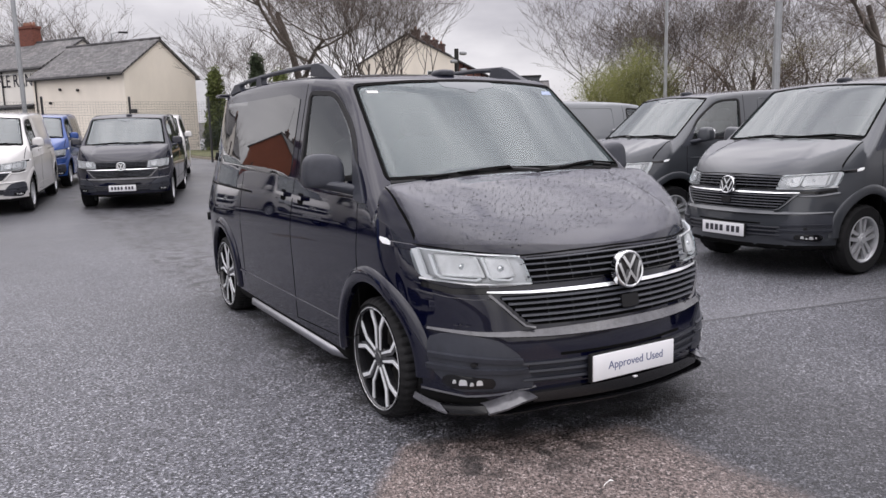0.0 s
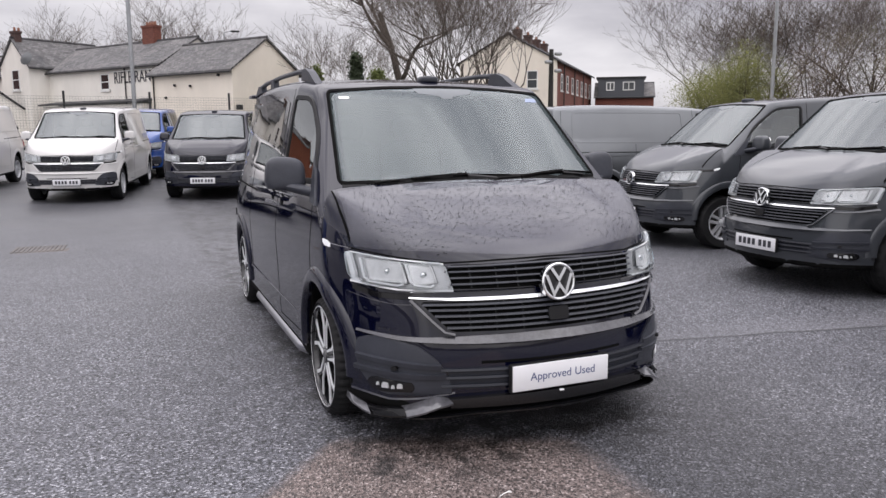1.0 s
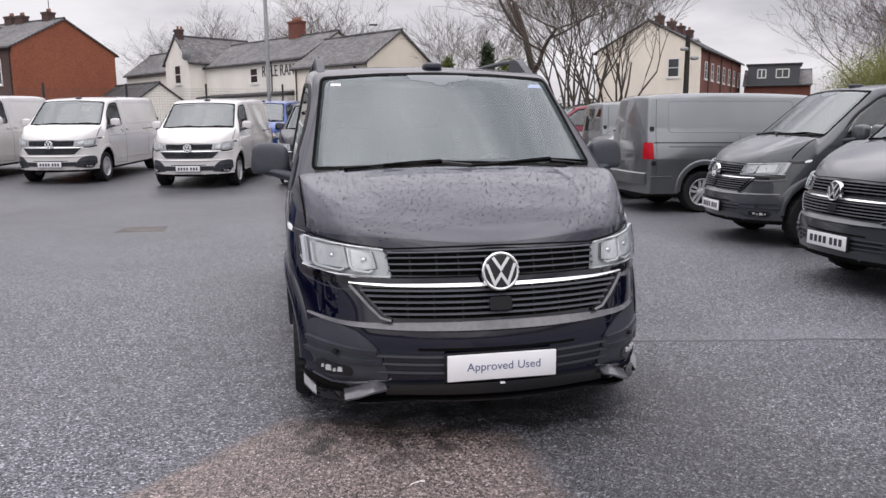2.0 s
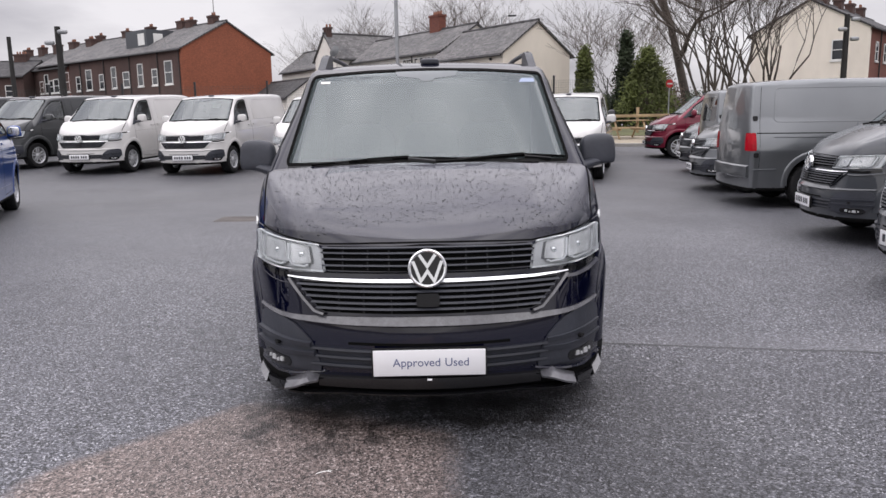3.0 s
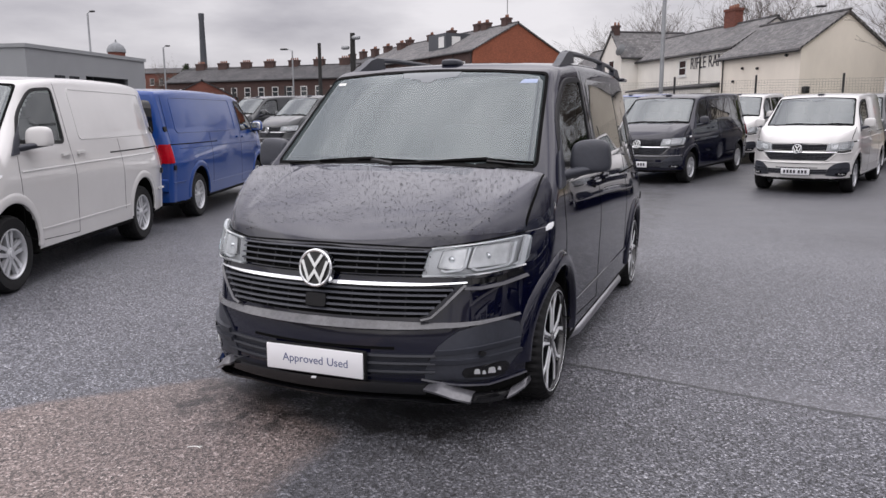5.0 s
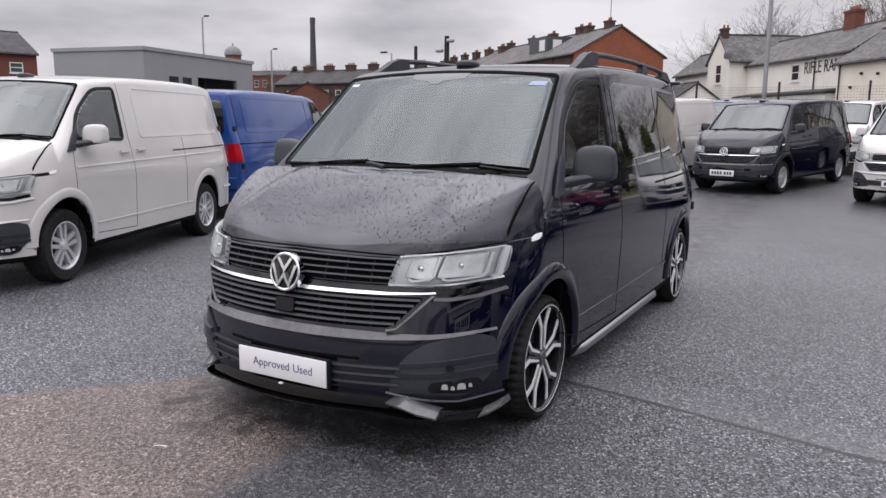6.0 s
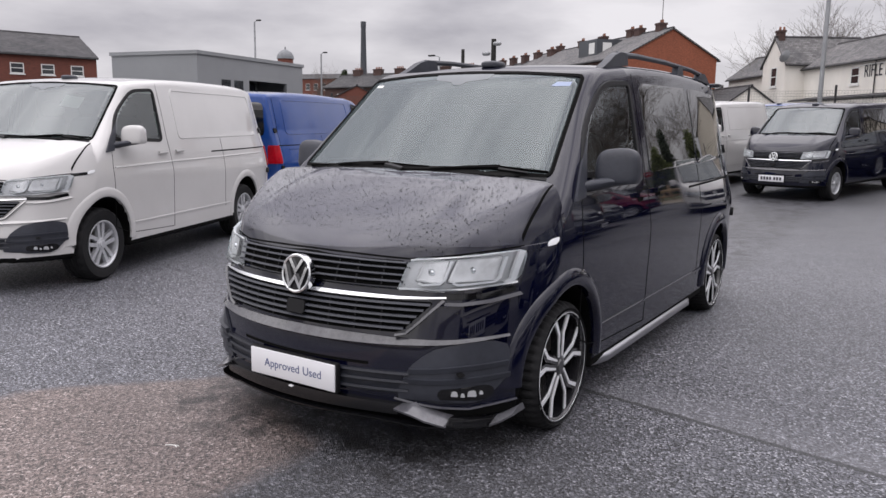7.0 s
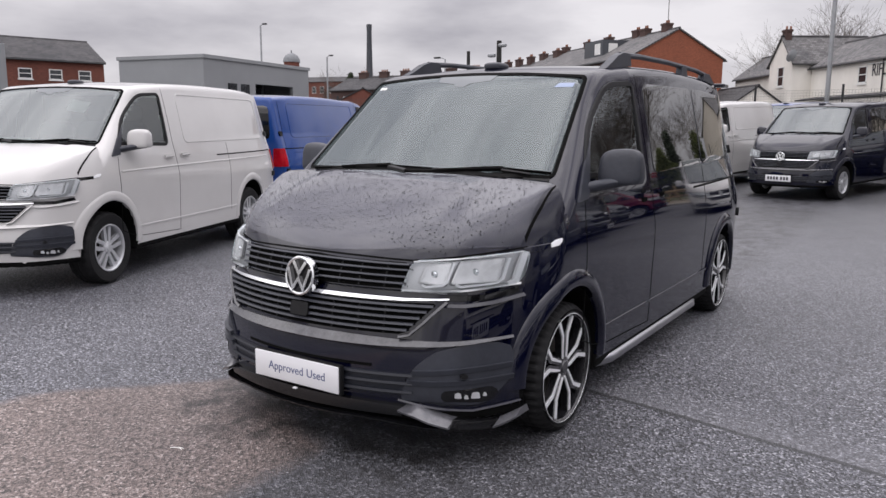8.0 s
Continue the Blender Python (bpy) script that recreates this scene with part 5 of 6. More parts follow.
part("sign_ledge", box(-.1, 6.2, 0, .10, 6.0, 6.07), FRAME_WHITE, main, smooth=False)
part("porch_roof", moved(box(.3, 13.5, 0, 1.6, 0, .12), pose(0, 0, 3.9, -9, 0, 0)), DARK_SLATE, main, smooth=False)
part("porch_wall", box(.5, 13.2, .02, 1.35, 0, 3.6), PALE, main, smooth=False)
wing = house("pub", *pub_at(22.7, -0.6), PUB - 90, 7.0, 4.2, 1, 6.9, 8.95, PALE, SLATE, "white rendered cross wing of the pub", [("gable", 1.4, 5.0, 1.1, 1.6)], [(0.1, .5, .7)])
house("outbuilding", *pub_at(30.5, 2.0), PUB, 10.5, 5.5, -1, 6.6, 8.6, PALE, SLATE, "low white outbuilding with a slate roof")
house("outbuilding", *pub_at(23.8, -5.0), PUB, 8.5, 4.4, -1, 3.4, 4.9, PALE, DARK_SLATE, "white lean-to with a dark slate roof")
part("satellite_dish", moved(lathe([(.0, .0), (.25, .05), (.5, .16), (.52, .16), (.25, .03), (0, -.02)], 16), pose(-.4, -.3, 7.4, 0, 20, 20)), plain("dark_dish_paint", (.09, .095, .10), .5, vary=.15), wing)
# brick terrace
tw = [("long", 1.6 + 2.6 * k, z, 1.0 if k % 3 else 1.3, 1.5 if k % 2 else 2.1) for k in range(11) for z in (4.9, 1.8)]
terrace = house("terrace", -19.2, 69.3, 138.7, 30, 9.9, -1, 7.95, 10.55, DARK_BRICK, SLATE, "sooty brick terrace with an orange brick gable and slate roof", tw, [(1.6, .9, .8), (5.4, 1.0, .75), (7.0, 1.0, .8), (13.0, 1.0, .75), (18, 1, .75), (24, 1, .75)], (.3, 4.0, 9.2, 14.4, 19.6, 24.8), ORANGE_BRICK)
dorm = part("dormer", box(7.8, 11.8, -4.9, -1.2, 8.0, 10.35), CLAD_DARK, terrace, "dark clad dormer", smooth=False)
part("dormer_window", box(8.2, 9.4, -1.2, -1.16, 8.9, 10.0), FRAME_WHITE, dorm, smooth=False)
part("dormer_window", box(7.76, 7.8, -2.9, -1.9, 8.9, 10.0), FRAME_WHITE, dorm, smooth=False)
part("aerial", tube([(1.9, -4.95, 11.2), (1.9, -4.95, 14.6)], .035, 5), GUTTER, terrace)
lean = part("lean_to", box(1.5, 6.5, .02, 3.2, 0, 3.3), PALE, terrace, smooth=False)
part("lean_to_roof", moved(box(1.3, 6.7, 0, 3.5, 0, .1), pose(0, 0, 3.8, -8, 0, 0)), PALE, lean, smooth=False)
house("terrace", -36, 84, 138, 24, 8, -1, 7.6, 9.8, DARK_BRICK, DARK_SLATE, "brick terrace with tall chimneys farther off", [("long", 1.5 + 2.6 * q, z, 1, 1.4) for q in range(7) for z in (4.9, 1.9)], [(2 + 4.4 * q, 1.3, 1.1) for q in range(5)], gable_mat=RED_BRICK)
house("terrace", -43, 88, 177, 30, 8, -1, 6.9, 8.7, DARK_BRICK, DARK_SLATE, "long low brick terrace with many chimneys", [("long", 1.2 + 2.3 * q, z, 1, 1.3) for q in range(12) for z in (4.6, 1.8)], [(1.5 + 4.1 * q, 1.5, .95) for q in range(7)])
house("bungalow", -61, 76, 128, 9, 8, -1, 4.3, 6.3, RED_BRICK, DARK_SLATE, "small red brick house with white bargeboards", [("gable", 3.2, 1.8, 1.6, 1.3)])
house("mill", -226, 236, 10, 70, 24, 1, 19.5, 22, RED_BRICK, DARK_SLATE, "long red brick mill far off", [("long", 2 + 3.8 * q, 15, 1.9, 2.6) for q in range(17)])
tower = tagged(new("mill_tower"), "brick mill tower with a grey dome", "tower")
tower.matrix_world = pose(-227, 241.5, 0) @ Matrix.Scale(1.2, 4)
part("shaft", box(-3.2, 3.2, -3.2, 3.2, 0, 21.0), RED_BRICK, tower, smooth=False)
part("drum", lathe([(3.2, 20.9), (3.2, 22.0), (2.7, 22.0), (2.7, 23.4), (3.0, 23.5)], 16, "z"), RED_BRICK, tower)
part("dome", lathe([(3.0, 23.5), (2.9, 24.6), (2.2, 25.8), (1.1, 26.5), (.3, 26.8), (.2, 27.6), (0, 27.8)], 18, "z"), plain("weathered_lead", (.20, .21, .22), .6, vary=.2), tower)
stack = tagged(new("mill_chimney"), "tall round brick mill chimney", "chimney")
stack.matrix_world = pose(-184, 240, 0) @ Matrix.Scale(1.2, 4)
part("shaft", lathe([(1.45, 0), (.78, 31.8), (.85, 32.1), (.9, 33.9), (.7, 34.0), (.5, 34.0)], 20, "z"), CLAD_DARK, stack)
# modern units and flats
unit = tagged(new("grey_unit"), "modern flat-roofed unit in grey metal cladding", "building")
unit.matrix_world = pose(-38.6, 36.7, 0, 0, 0, 10)
for w in ((-7.8, 0, 0, .3, 0, 6.2), (-.3, 0, .3, 5.9, 0, 6.2), (-.3, 0, 5.9, 11.0, 4.7, 6.2), (-.3, 0, 11.0, 13.4, 0, 6.2), (-7.8, -.3, 13.1, 13.4, 0, 6.2), (-7.8, -7.5, .3, 13.1, 0, 6.2)):
    part("wall_panel", box(*w), CLADDING, unit, smooth=False)
part("roof", box(-7.9, .12, -.12, 13.5, 6.2, 6.45), CLADDING, unit, smooth=False)
part("bay_back", box(-4, -3.8, 4.5, 12.0, 0, 4.7), CLAD_DARK, unit, smooth=False)
for y in (2.6, 4.1):
    part("window", box(.0, .05, y, y + 1.0, 3.6, 4.6), HOUSE_PANE, unit, smooth=False)
flats = house("flats", -68.5, 29.5, 75, 17, 10, 1, 7.5, 9.7, RED_BRICK, DARK_SLATE, "two-storey red brick flats with a dark roof", [("long", 1.6 + 2.6 * q, z, 1.15, .95) for q in range(6) for z in (5.7, 2.6)])
unit2 = tagged(new("grey_unit"), "corner of a grey clad workshop", "building")
unit2.matrix_world = pose(-43.8, 22, 0, 0, 0, 10)
part("wall_panel", box(-14, 0, 0, 4.3, 0, 6.5, .02), CLADDING, unit2, smooth=False)
# cream gable and brick row
row = house("terrace", 37.0, 58.7, 48, 22, 9.0, 1, 7.7, 10.1, RED_BRICK, DARK_SLATE, "brick row with a cream rendered gable", [("gable", 1.7, 5.3, 1.0, 1.6)] + [("long", 2 + 3.0 * q, 5.2, 1.0, 1.5) for q in range(7)], [(3.4, .8, .9), (8.0, .9, .9), (12, .9, .9), (16, .9, .9)], (3.5, 9.5, 15.5), CREAM)
dorm2 = house("house", 50.6, 72.6, -36, 6.4, 7, 1, 5.3, 6.8, RED_BRICK, SLATE, "brick house with a dark clad dormer")
dbox = part("dormer", box(.3, 5.3, -.3, 4.5, 5.1, 7.3, .03), CLAD_DARK, dorm2, "dark clad flat-roofed dormer", smooth=False)
part("dormer_roof", box(.1, 5.5, -.45, 4.7, 7.3, 7.45), GUTTER, dorm2, smooth=False)
for u, w in ((1.2, .9), (3.0, 1.3)):
    win = part("window", join(box(u, u + w, -.36, -.3, 5.95, 6.05), box(u, u + w, -.36, -.3, 6.8, 6.9), box(u, u + .1, -.36, -.3, 5.95, 6.9), box(u + w - .1, u + w, -.36, -.3, 5.95, 6.9), box(u + w / 2 - .04, u + w / 2 + .04, -.36, -.3, 5.95, 6.9)), FRAME_WHITE, dorm2, smooth=False)
    part("pane", box(u + .05, u + w - .05, -.33, -.3, 6.0, 6.85), HOUSE_PANE, win, smooth=False)

# ---- posts, lamps and signs ----
def post(name, x, y, h, r, mat, label, arm=0.0, cameras=0):
    th = tagged(new(name), label, "post")
    th.matrix_world = pose(x, y, 0)
    part("pole", tube([(0, 0, -.1), (0, 0, h * .5), (0, 0, h)], [r, r * .9, r * .75], 10), mat, th)
    if arm:
        part("arm", tube([(0, 0, h), (arm * .5, 0, h + .12), (arm, 0, h + .12)], .03, 6), mat, th)
        part("lantern", box(min(arm * .6, arm * 1.4), max(arm * .6, arm * 1.4), -.12, .12, h + .07, h + .19, .03), GUTTER, th)
    for k in range(cameras):
        part("security_camera", ellipsoid((-1) ** k * .3, -.2, h - .25 - .45 * k, .22, .12, .1, 3, 10, 8), STEEL, th)
    return th


post("camera_post", -13.35, 33.6, 5.66, .16, WOOD_POLE, "dark camera post with two white cameras", cameras=2)
post("camera_post", -18.33, 39, 5.85, .13, WOOD_POLE, "dark camera post by the terrace")
post("camera_post", 22.7, 36, 5.9, .16, WOOD_POLE, "dark camera post with white cameras", cameras=3)
post("street_lamp", 1.45, 32.0, 11, .09, STEEL, "tall galvanised steel lamp post", .6)
post("street_lamp", -44.15, 47.6, 9.9, .09, STEEL, "tall galvanised steel lamp post", .5)
post("street_lamp", 34.6, 32, 10, .11, STEEL, "tall galvanised steel lamp post", .7)
post("street_lamp", 35.0, 25, 12, .2, STEEL, "thick galvanised steel lamp post", .7)
post("street_lamp", 8.6, 59.5, 8.9, .07, STEEL, "lamp post behind the pub roof", .8)
post("street_lamp", -27, 50, 6.6, .07, STEEL, "lamp post before the terrace", -.7)
post("street_lamp", -44.4, 56.3, 8, .09, STEEL, "lamp post among far roofs", .5)
entry = post("no_entry_sign", 16.2, 42, 3.4, .04, STEEL, "red no-entry sign on a grey post")
part("sign_plate", moved(lathe([(0, -.01), (.22, -.01), (.23, 0), (.22, .012), (0, .012)], 24), pose(0, -.06, 3.05, 0, 0, -75)), plain("sign_red", (.5, .02, .03), .4, vary=.05), entry)
part("sign_bar", moved(box(-.165, .165, -.016, -.012, -.037, .037), pose(0, -.06, 3.05, 0, 0, 15)), FRAME_WHITE, entry)

# ---- mesh fence behind the vans ----
fence = tagged(new("fence"), "dark green mesh fence with black posts", "fence")
for k in range(11):
    part("post", box(-.04, .04, -.04, .04, 0, 2.65, .01), GUTTER, fence, smooth=False, at=pose(-22 + 3.0 * k, 31.6, .45))
WIRE = plain("fence_wire", (.05, .06, .055), .6, vary=.2)
wires = []
for k in range(24):
    z = .1 + k * .1
    wires.append(box(-22, 10.5, -.003, .003, z, z + .006))
for k in range(325):
    x = -22 + .1 * k
    wires.append(box(x, x + .005, -.003, .003, .05, 2.4))
tagged(part("wire_mesh", join(*wires), WIRE, fence, smooth=False, at=pose(0, 31.6, .5)), kind="stuff")

# ---- gravel verge with picnic tables ----
GRAVEL = plain("pale_gravel", (.30, .26, .20), .95, vary=.3, scale=6, bump=.5)
VERGE_GREEN = plain("winter_grass", (.10, .105, .04), .95, vary=.35, scale=5, bump=.6)
def overlay(name, x0, x1, y0, y1, lift, mat, label, category):
    """A strip of ground laid on the slope, with a raised edge."""
    xs, ys = np.linspace(x0, x1, 14), np.linspace(y0, y1, 10)
    v = [(x, y, ground_height(x, y) + lift) for y in ys for x in xs] + [(x, y0, ground_height(x, y0) - .1) for x in xs] + [(x0, y, ground_height(x0, y) - .1) for y in ys]
    f = [(j * 14 + i, j * 14 + i + 1, j * 14 + 15 + i, j * 14 + 14 + i) for j in range(9) for i in range(13)]
    f += [(140 + i, 141 + i, i + 1, i) for i in range(13)] + [(j * 14, j * 14 + 14, 155 + j, 154 + j) for j in range(9)]
    return tagged(new(name, mesh_of(name, v, f, mat, False)), label, category, kind="structure")


overlay("kerb", 9.0, 60, 27.5, 27.75, .11, plain("kerb_stone", (.30, .29, .27), .85, vary=.2), "pale stone kerb before the gravel", "kerb")
overlay("verge", 9.0, 60, 27.75, 52, .10, GRAVEL, "pale gravel verge behind a low kerb", "verge")
overlay("grass", 9.1, 60, 33.5, 51.5, .13, VERGE_GREEN, "worn winter grass behind the gravel", "grass")
TIMBER = plain("weathered_timber", (.36, .26, .15), .8, vary=.25, scale=12)


def picnic_table(x, y, turn):
    th = tagged(new("picnic_table"), "weathered timber picnic table with fixed benches", "table", "picnic tables")
    th.matrix_world = pose(x, y, ground_height(x, y) + .1, 0, 0, turn)
    for k in range(5):
        part("plank", box(-.9, .9, -.36 + .145 * k, -.23 + .145 * k, .72, .76, .006), TIMBER, th)
    for s_ in (-1, 1):
        part("bench", box(-.9, .9, s_ * .74 - .13, s_ * .74 + .13, .42, .46, .008), TIMBER, th)
        for e in (-1, 1):
            part("leg", tube([(e * .65, s_ * .72, 0), (e * .65, s_ * .22, .73)], .045, 6), TIMBER, th)
    for e in (-1, 1):
        part("crossbar", box(e * .65 - .03, e * .65 + .03, -.82, .82, .34, .42), TIMBER, th)
    return th


picnic_table(11.0, 31.2, 12)
picnic_table(13.4, 32.0, -8)
barrier = tagged(new("timber_rail"), "low weathered timber rail on posts", "rail")
for k in range(5):
    part("post", box(-.06, .06, -.06, .06, 0, 1.45, .01), TIMBER, barrier, at=pose(10.6 + 2.2 * k, 36.0, .3))
part("rail", box(10.4, 19.6, 35.9, 36.0, 1.28, 1.42, .01), TIMBER, barrier)

# ---- drain ----
drain = tagged(new("drain_cover"), "pale rusty steel drain grating in the asphalt", "drain")
drain.matrix_world = pose(-.30, 10.78, .004, 0, 0, -3)
RUST = plain("rusty_grating", (0.15, 0.135, 0.125), 0.7, 0.2, vary=0.3)
part("surround", box(-.36, .36, -.30, .30, -.01, .006, .003), RUST, drain)
for k in range(12):
    part("bar", box(-.31 + .052 * k, -.28 + .052 * k, -.26, .26, .006, .014), RUST, drain, smooth=False)

# ---- trees ----
BARK = plain("dark_bark", (.075, .062, .052), .9, vary=.35, scale=8, bump=.5)
TWIG = plain("winter_twigs", (.12, .095, .08), .9, vary=.3, scale=4)
CATKIN = plain("spring_catkins", (.17, .155, .055), .9, vary=.35, scale=3)
GREEN_BUD = plain("budding_leaves", (.15, .155, .04), .85, vary=.4, scale=3)
NEEDLE = plain("conifer_green", (.105, .128, .030), .9, vary=.45, scale=3)
NEEDLE_DARK = plain("conifer_dark", (.032, .046, .020), .9, vary=.4, scale=3)
BRAMBLE = plain("brown_scrub", (.10, .07, .05), .95, vary=.35, scale=3)


def limbs(seed, height, stems, spread, levels=5, fork=3, lean=0.35, radius=0.22, clear=0.3, reach=1.0):
    """Tapered branches: thick ones as one shape, thin twigs as another."""
    rnd = random.Random(seed)
    thick, thin, tips = [], [], []
    def grow(p, d, length, r, level):
        n = 4 if level < 3 else 3
        pts, rad, q, e = [p], [r], Vector(p), Vector(d)
        for k in range(n):
            e = (e + Vector((rnd.uniform(-1, 1), rnd.uniform(-1, 1), rnd.uniform(-.5, .75))) * (.15 + .05 * level)).normalized()
            q = q + e * (length / n)
            pts.append(q.copy())
            rad.append(max(r * (1 - .55 * (k + 1) / n), .009))
        (thick if level < 3 else thin).append(tube(pts, rad, 7 if level < 2 else 4 if level < 3 else 3, cap=False))
        if level >= levels:
            tips.append(q)
            return
        for k in range(fork + (1 if level in (1, 2) else 0)):
            i = rnd.randint(2 if level else 2, n)
            a = rnd.uniform(0, 2 * math.pi)
            side = Vector((math.cos(a), math.sin(a), rnd.uniform(-.15, .5)))
            grow(pts[i], (e * (1 - spread) + side * spread * 1.25).normalized(), length * rnd.uniform(.55, .82) * (reach if level == 0 else 1), rad[i] * .72, level + 1)
    for s_ in range(stems):
        a = 2 * math.pi * s_ / max(1, stems) + rnd.uniform(-.4, .4)
        d = Vector((math.cos(a) * lean, math.sin(a) * lean, 1)).normalized() if stems > 1 else Vector((.05, 0, 1))
        grow(Vector((math.cos(a) * .25 * (stems > 1), math.sin(a) * .25 * (stems > 1), -.1)), d, height * clear, radius, 0)
    return join(*thick), join(*thin), tips


def flecks(points, seed, size, count, spread, flat=1.0):
    """Small leaves scattered round points."""
    rnd = random.Random(seed)
    verts, faces = [], []
    for p in points:
        for _ in range(count):
            c = Vector(p) + Vector((rnd.gauss(0, spread), rnd.gauss(0, spread), rnd.gauss(0, spread * flat)))
            u = Vector((rnd.uniform(-1, 1), rnd.uniform(-1, 1), rnd.uniform(-1, 1))).normalized() * size * rnd.uniform(.6, 1.3)
            w = u.orthogonal().normalized() * size * rnd.uniform(.3, .6)
            k = len(verts)
            verts += [tuple(c - u), tuple(c - w), tuple(c + u), tuple(c + w)]
            faces.append((k, k + 1, k + 2, k + 3))
    return verts, faces


TREE_MESHES = {}


def bare_tree(x, y, turn, size, kind, label, leaf=None):
    if kind not in TREE_MESHES:
        TREE_MESHES[kind] = limbs(*TREE_KINDS[kind])
        TREE_MESHES[kind] = [mesh_of("trunk", *TREE_MESHES[kind][0], BARK), mesh_of("twigs", *TREE_MESHES[kind][1], TWIG), TREE_MESHES[kind][2]]
    a, b, tips = TREE_MESHES[kind]
    th = tagged(new("tree"), label, "tree")
    th.matrix_world = pose(x, y, 0, 0, 0, turn) @ Matrix.Scale(size, 4)
    part("trunk", a, None, th)
    tagged(part("crown", b, None, th), kind="stuff")
    if leaf:
        mat, every, count = leaf
        tagged(part("leaves", flecks(tips[::every], 5, .07, count, .3), mat, th, smooth=False), kind="stuff")
    return th


TREE_KINDS = {
    "oak": (5, 21, 1, .56, 6, 3, .0, .36, .46, .85),
    "stems": (8, 18, 7, .30, 5, 3, .30, .13, .40),
    "far": (17, 17, 4, .42, 4, 4, .32, .34, .36),
    "round": (14, 17, 4, .40, 5, 3, .30, .14, .34),
    "thin": (21, 12, 2, .32, 5, 3, .2, .08, .40),
}
bare_tree(22.6, 57, 150, 1.15, "oak", "big bare oak with wide crooked limbs")
bare_tree(17.0, 37, 0, .72, "stems", "bare many-stemmed tree by the gravel")
bare_tree(19.2, 37.5, 70, .66, "stems", "bare many-stemmed tree by the gravel")
bare_tree(15.2, 50, 200, .82, "thin", "slim bare tree beside the pub")
bare_tree(16.8, 53, 120, .85, "thin", "slim bare tree beside the pub")
for x, y, t, s_ in ((38.6, 41.0, 0, .80), (40.6, 38.6, 80, .86), (42.6, 36.8, 190, .82), (44.6, 34.2, 260, .88), (47.0, 31.0, 30, .84)):
    bare_tree(x, y, t, s_, "round", "tall bare tree in the boundary hedge")
bare_tree(40.5, 22.0, 120, .78, "oak", "bare tree with long drooping branches")
bare_tree(40.1, 30.2, 30, .50, "round", "young tree with yellow-green buds", (CATKIN, 1, 3))
bare_tree(43.5, 27.0, 30, .46, "round", "young tree with yellow-green buds", (CATKIN, 1, 3))
for x, y, t, s_ in ((6.1, 87.4, 0, 1.15), (-5.4, 87.3, 70, 1.0), (-9, 90, 10, .85), (3.0, 89, 30, .85), (-117, 159, 0, 1.1), (-122, 158, 50, 1.0), (-93, 114, 30, .85), (-111, 158, 0, 1.0)):
    bare_tree(x, y, t, s_, "far", "bare winter tree behind the roofs")


def bush(x, y, w, h, seed, label, mat, count=900, leaf=.09):
    rnd = random.Random(seed)
    th = tagged(new("bush"), label, "bush")
    th.matrix_world = pose(x, y, 0)
    stems, pts = [], []
    for k in range(26):
        a, r = rnd.uniform(0, 2 * math.pi), rnd.uniform(.2, 1)
        top = Vector((math.cos(a) * w * r, math.sin(a) * w * .6 * r, h * (1 - .5 * r * r) * rnd.uniform(.8, 1.1)))
        stems.append(tube([(top.x * .3, top.y * .3, 0), (top.x * .7, top.y * .7, top.z * .55), tuple(top)], [.05, .03, .01], 4, cap=False))
        pts += [Vector((top.x * f, top.y * f, top.z * f ** .7)) for f in (.45, .62, .75, .86, .95, 1.0)]
    tagged(part("stem_thicket", join(*stems), BARK, th), kind="stuff")
    tagged(part("foliage", flecks(pts, seed, leaf, count // len(pts) * 6 + 6, h * .10), mat, th, smooth=False), kind="stuff")
    return th


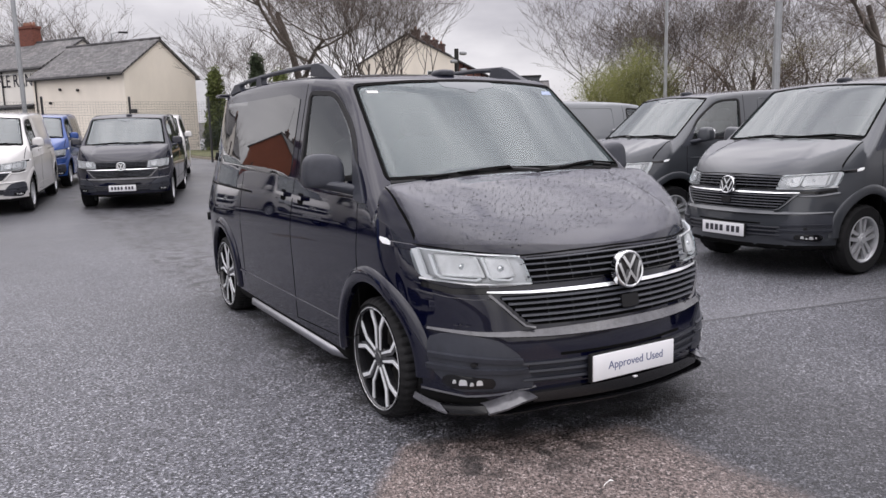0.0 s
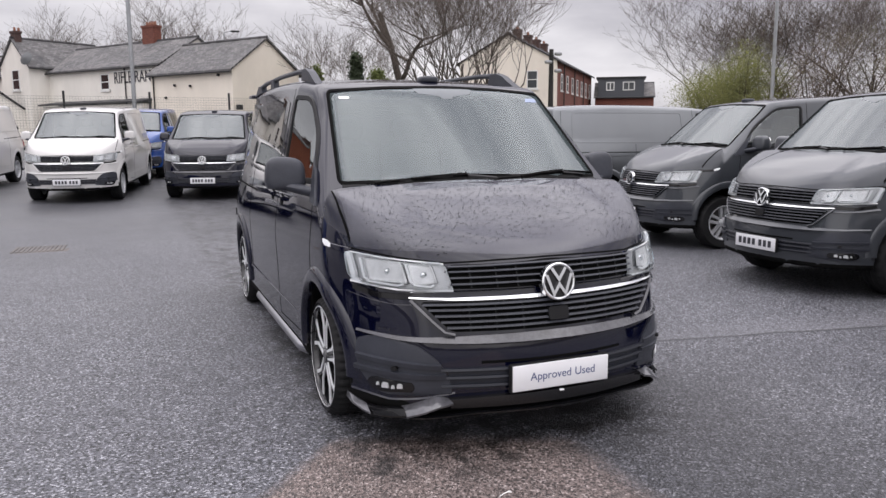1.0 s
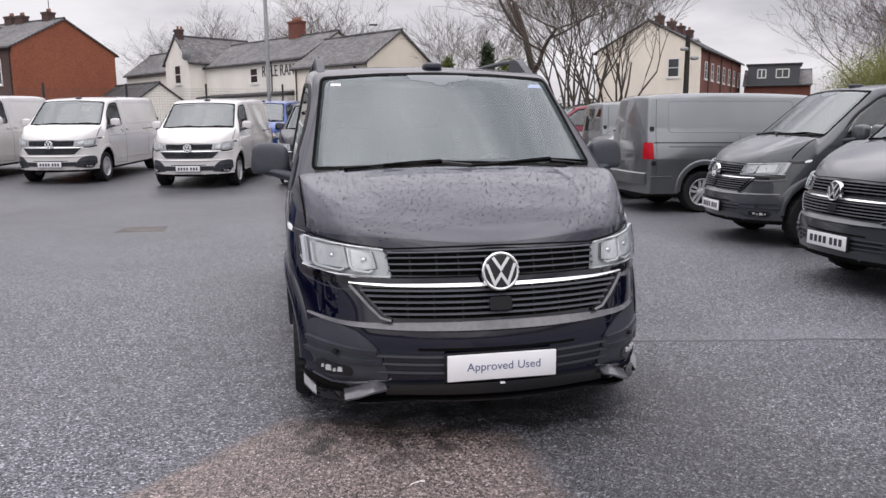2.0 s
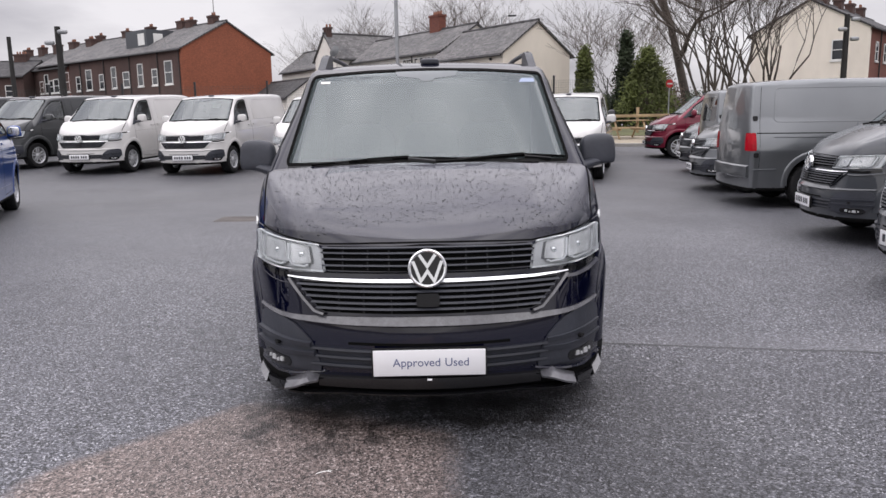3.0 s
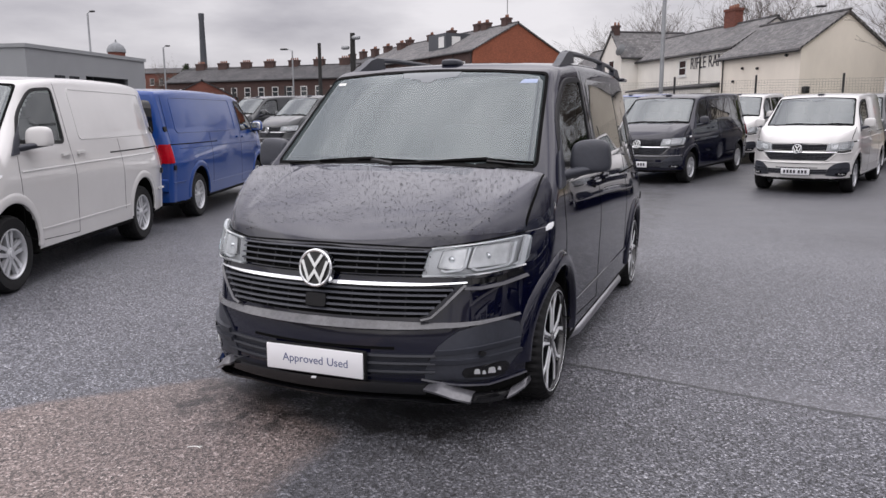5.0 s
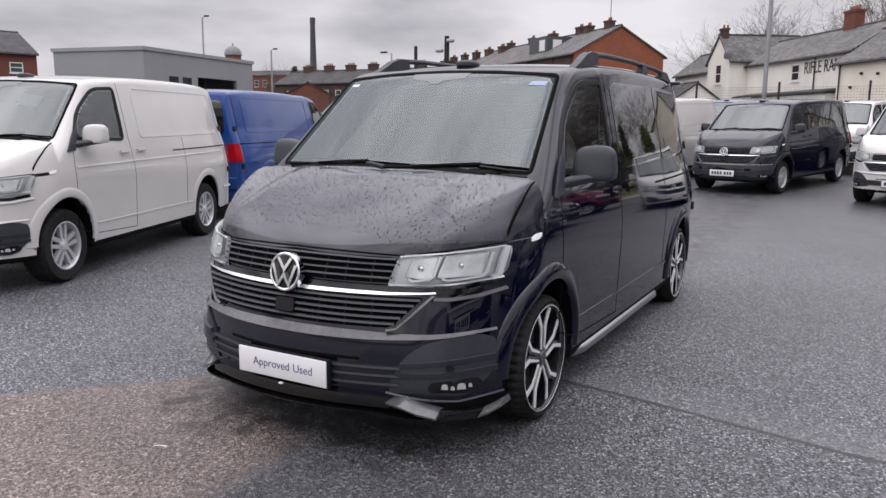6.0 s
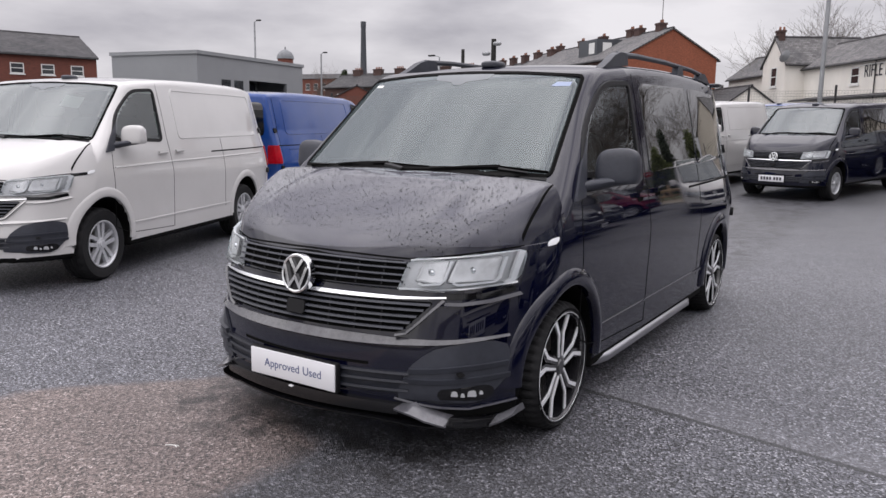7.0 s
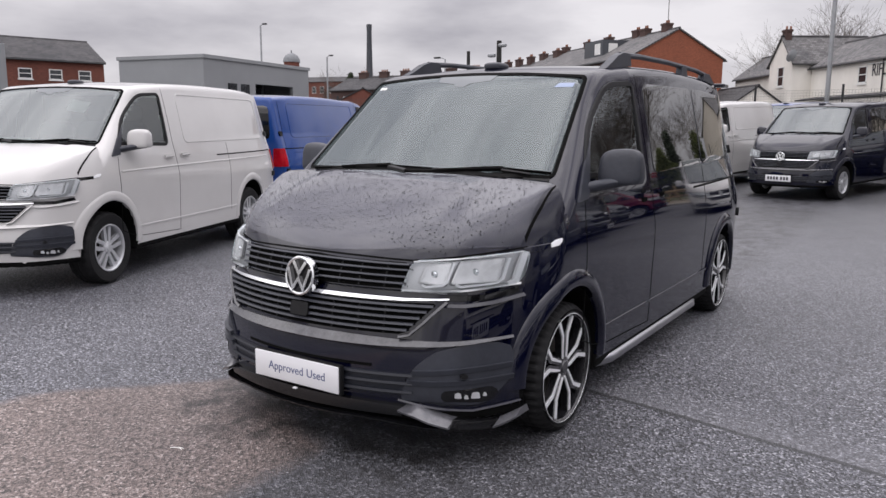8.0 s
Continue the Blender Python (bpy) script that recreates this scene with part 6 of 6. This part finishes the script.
bush(36.0, 36.0, 5.0, 6.0, 1, "large budding green bush by the boundary", GREEN_BUD, 14000, .05)
bush(38.5, 31.9, 2.9, 6.6, 2, "brown bramble scrub along the boundary", BRAMBLE, 1300, .06)
bush(41.6, 28.4, 3.0, 5.6, 3, "brown bramble scrub along the boundary", BRAMBLE, 1300, .06)
bush(42, 23, 3.6, 3.2, 4, "green hedge along the boundary", GREEN_BUD, 3500, .09)
bush(19.5, 43.5, 3.0, 2.6, 5, "dark evergreen shrub under the trees", NEEDLE_DARK, 3000, .09)
bush(18.0, 52.5, 3.4, 4.2, 7, "brown winter hedge behind the gravel", BRAMBLE, 2200, .09)
bush(13.8, 48.5, 2.0, 2.4, 6, "dark evergreen shrub beside the pub", NEEDLE_DARK, 2000, .09)


def conifer(x, y, w, h, seed, mat, label):
    """A cone of short drooping sprays with gaps."""
    rnd = random.Random(seed)
    th = tagged(new("conifer"), label, "tree")
    th.matrix_world = pose(x, y, 0)
    part("trunk", tube([(0, 0, 0), (0, 0, h * .95)], [.12, .02], 6), BARK, th)
    pts = []
    for k in range(420):
        f = rnd.random() ** .8
        r = w * .5 * (1 - f) ** .75 * rnd.uniform(.55, 1.08) + .05
        a = rnd.uniform(0, 2 * math.pi)
        pts.append(Vector((math.cos(a) * r, math.sin(a) * r, .25 + f * (h - .3))))
    tagged(part("foliage", flecks(pts, seed, .13, 14, .14, 1.3), mat, th, smooth=False), kind="stuff")
    return th


conifer(16.1, 46, 4.6, 5.2, 1, NEEDLE, "broad yellow-green conifer beside the gravel")
conifer(15.3, 48, 1.7, 6.4, 2, NEEDLE_DARK, "slim dark conifer behind the gravel")
conifer(12.9, 49, 1.6, 5.5, 3, NEEDLE, "slim yellow-green conifer beside the pub")
conifer(-78.6, 101, 5.5, 10.2, 4, NEEDLE_DARK, "dark conifer among far roofs")
conifer(-81, 101, 4.6, 8.4, 5, NEEDLE_DARK, "dark conifer among far roofs")

# low ring added all round the horizon to darken the sky's edge in reflections
rise_v, rise_f = [], []
for k in range(180):
    a = 2 * math.pi * k / 180
    h = 9 + 3 * noise.noise((math.cos(a) * 6, math.sin(a) * 6, 0)) + 1.5 * noise.noise((math.cos(a) * 30, math.sin(a) * 30, 2))
    rise_v += [(430 * math.cos(a), 430 * math.sin(a), -.5), (460 * math.cos(a), 460 * math.sin(a), h)]
    rise_f.append((2 * k, (2 * k + 2) % 360, (2 * k + 3) % 360, 2 * k + 1))
tagged(new("backdrop", mesh_of("backdrop", rise_v, rise_f, plain("horizon_ring", (.10, .095, .09), .95, vary=.25, scale=.3), False)), "added low dark ring round the horizon", "hills", kind="structure")
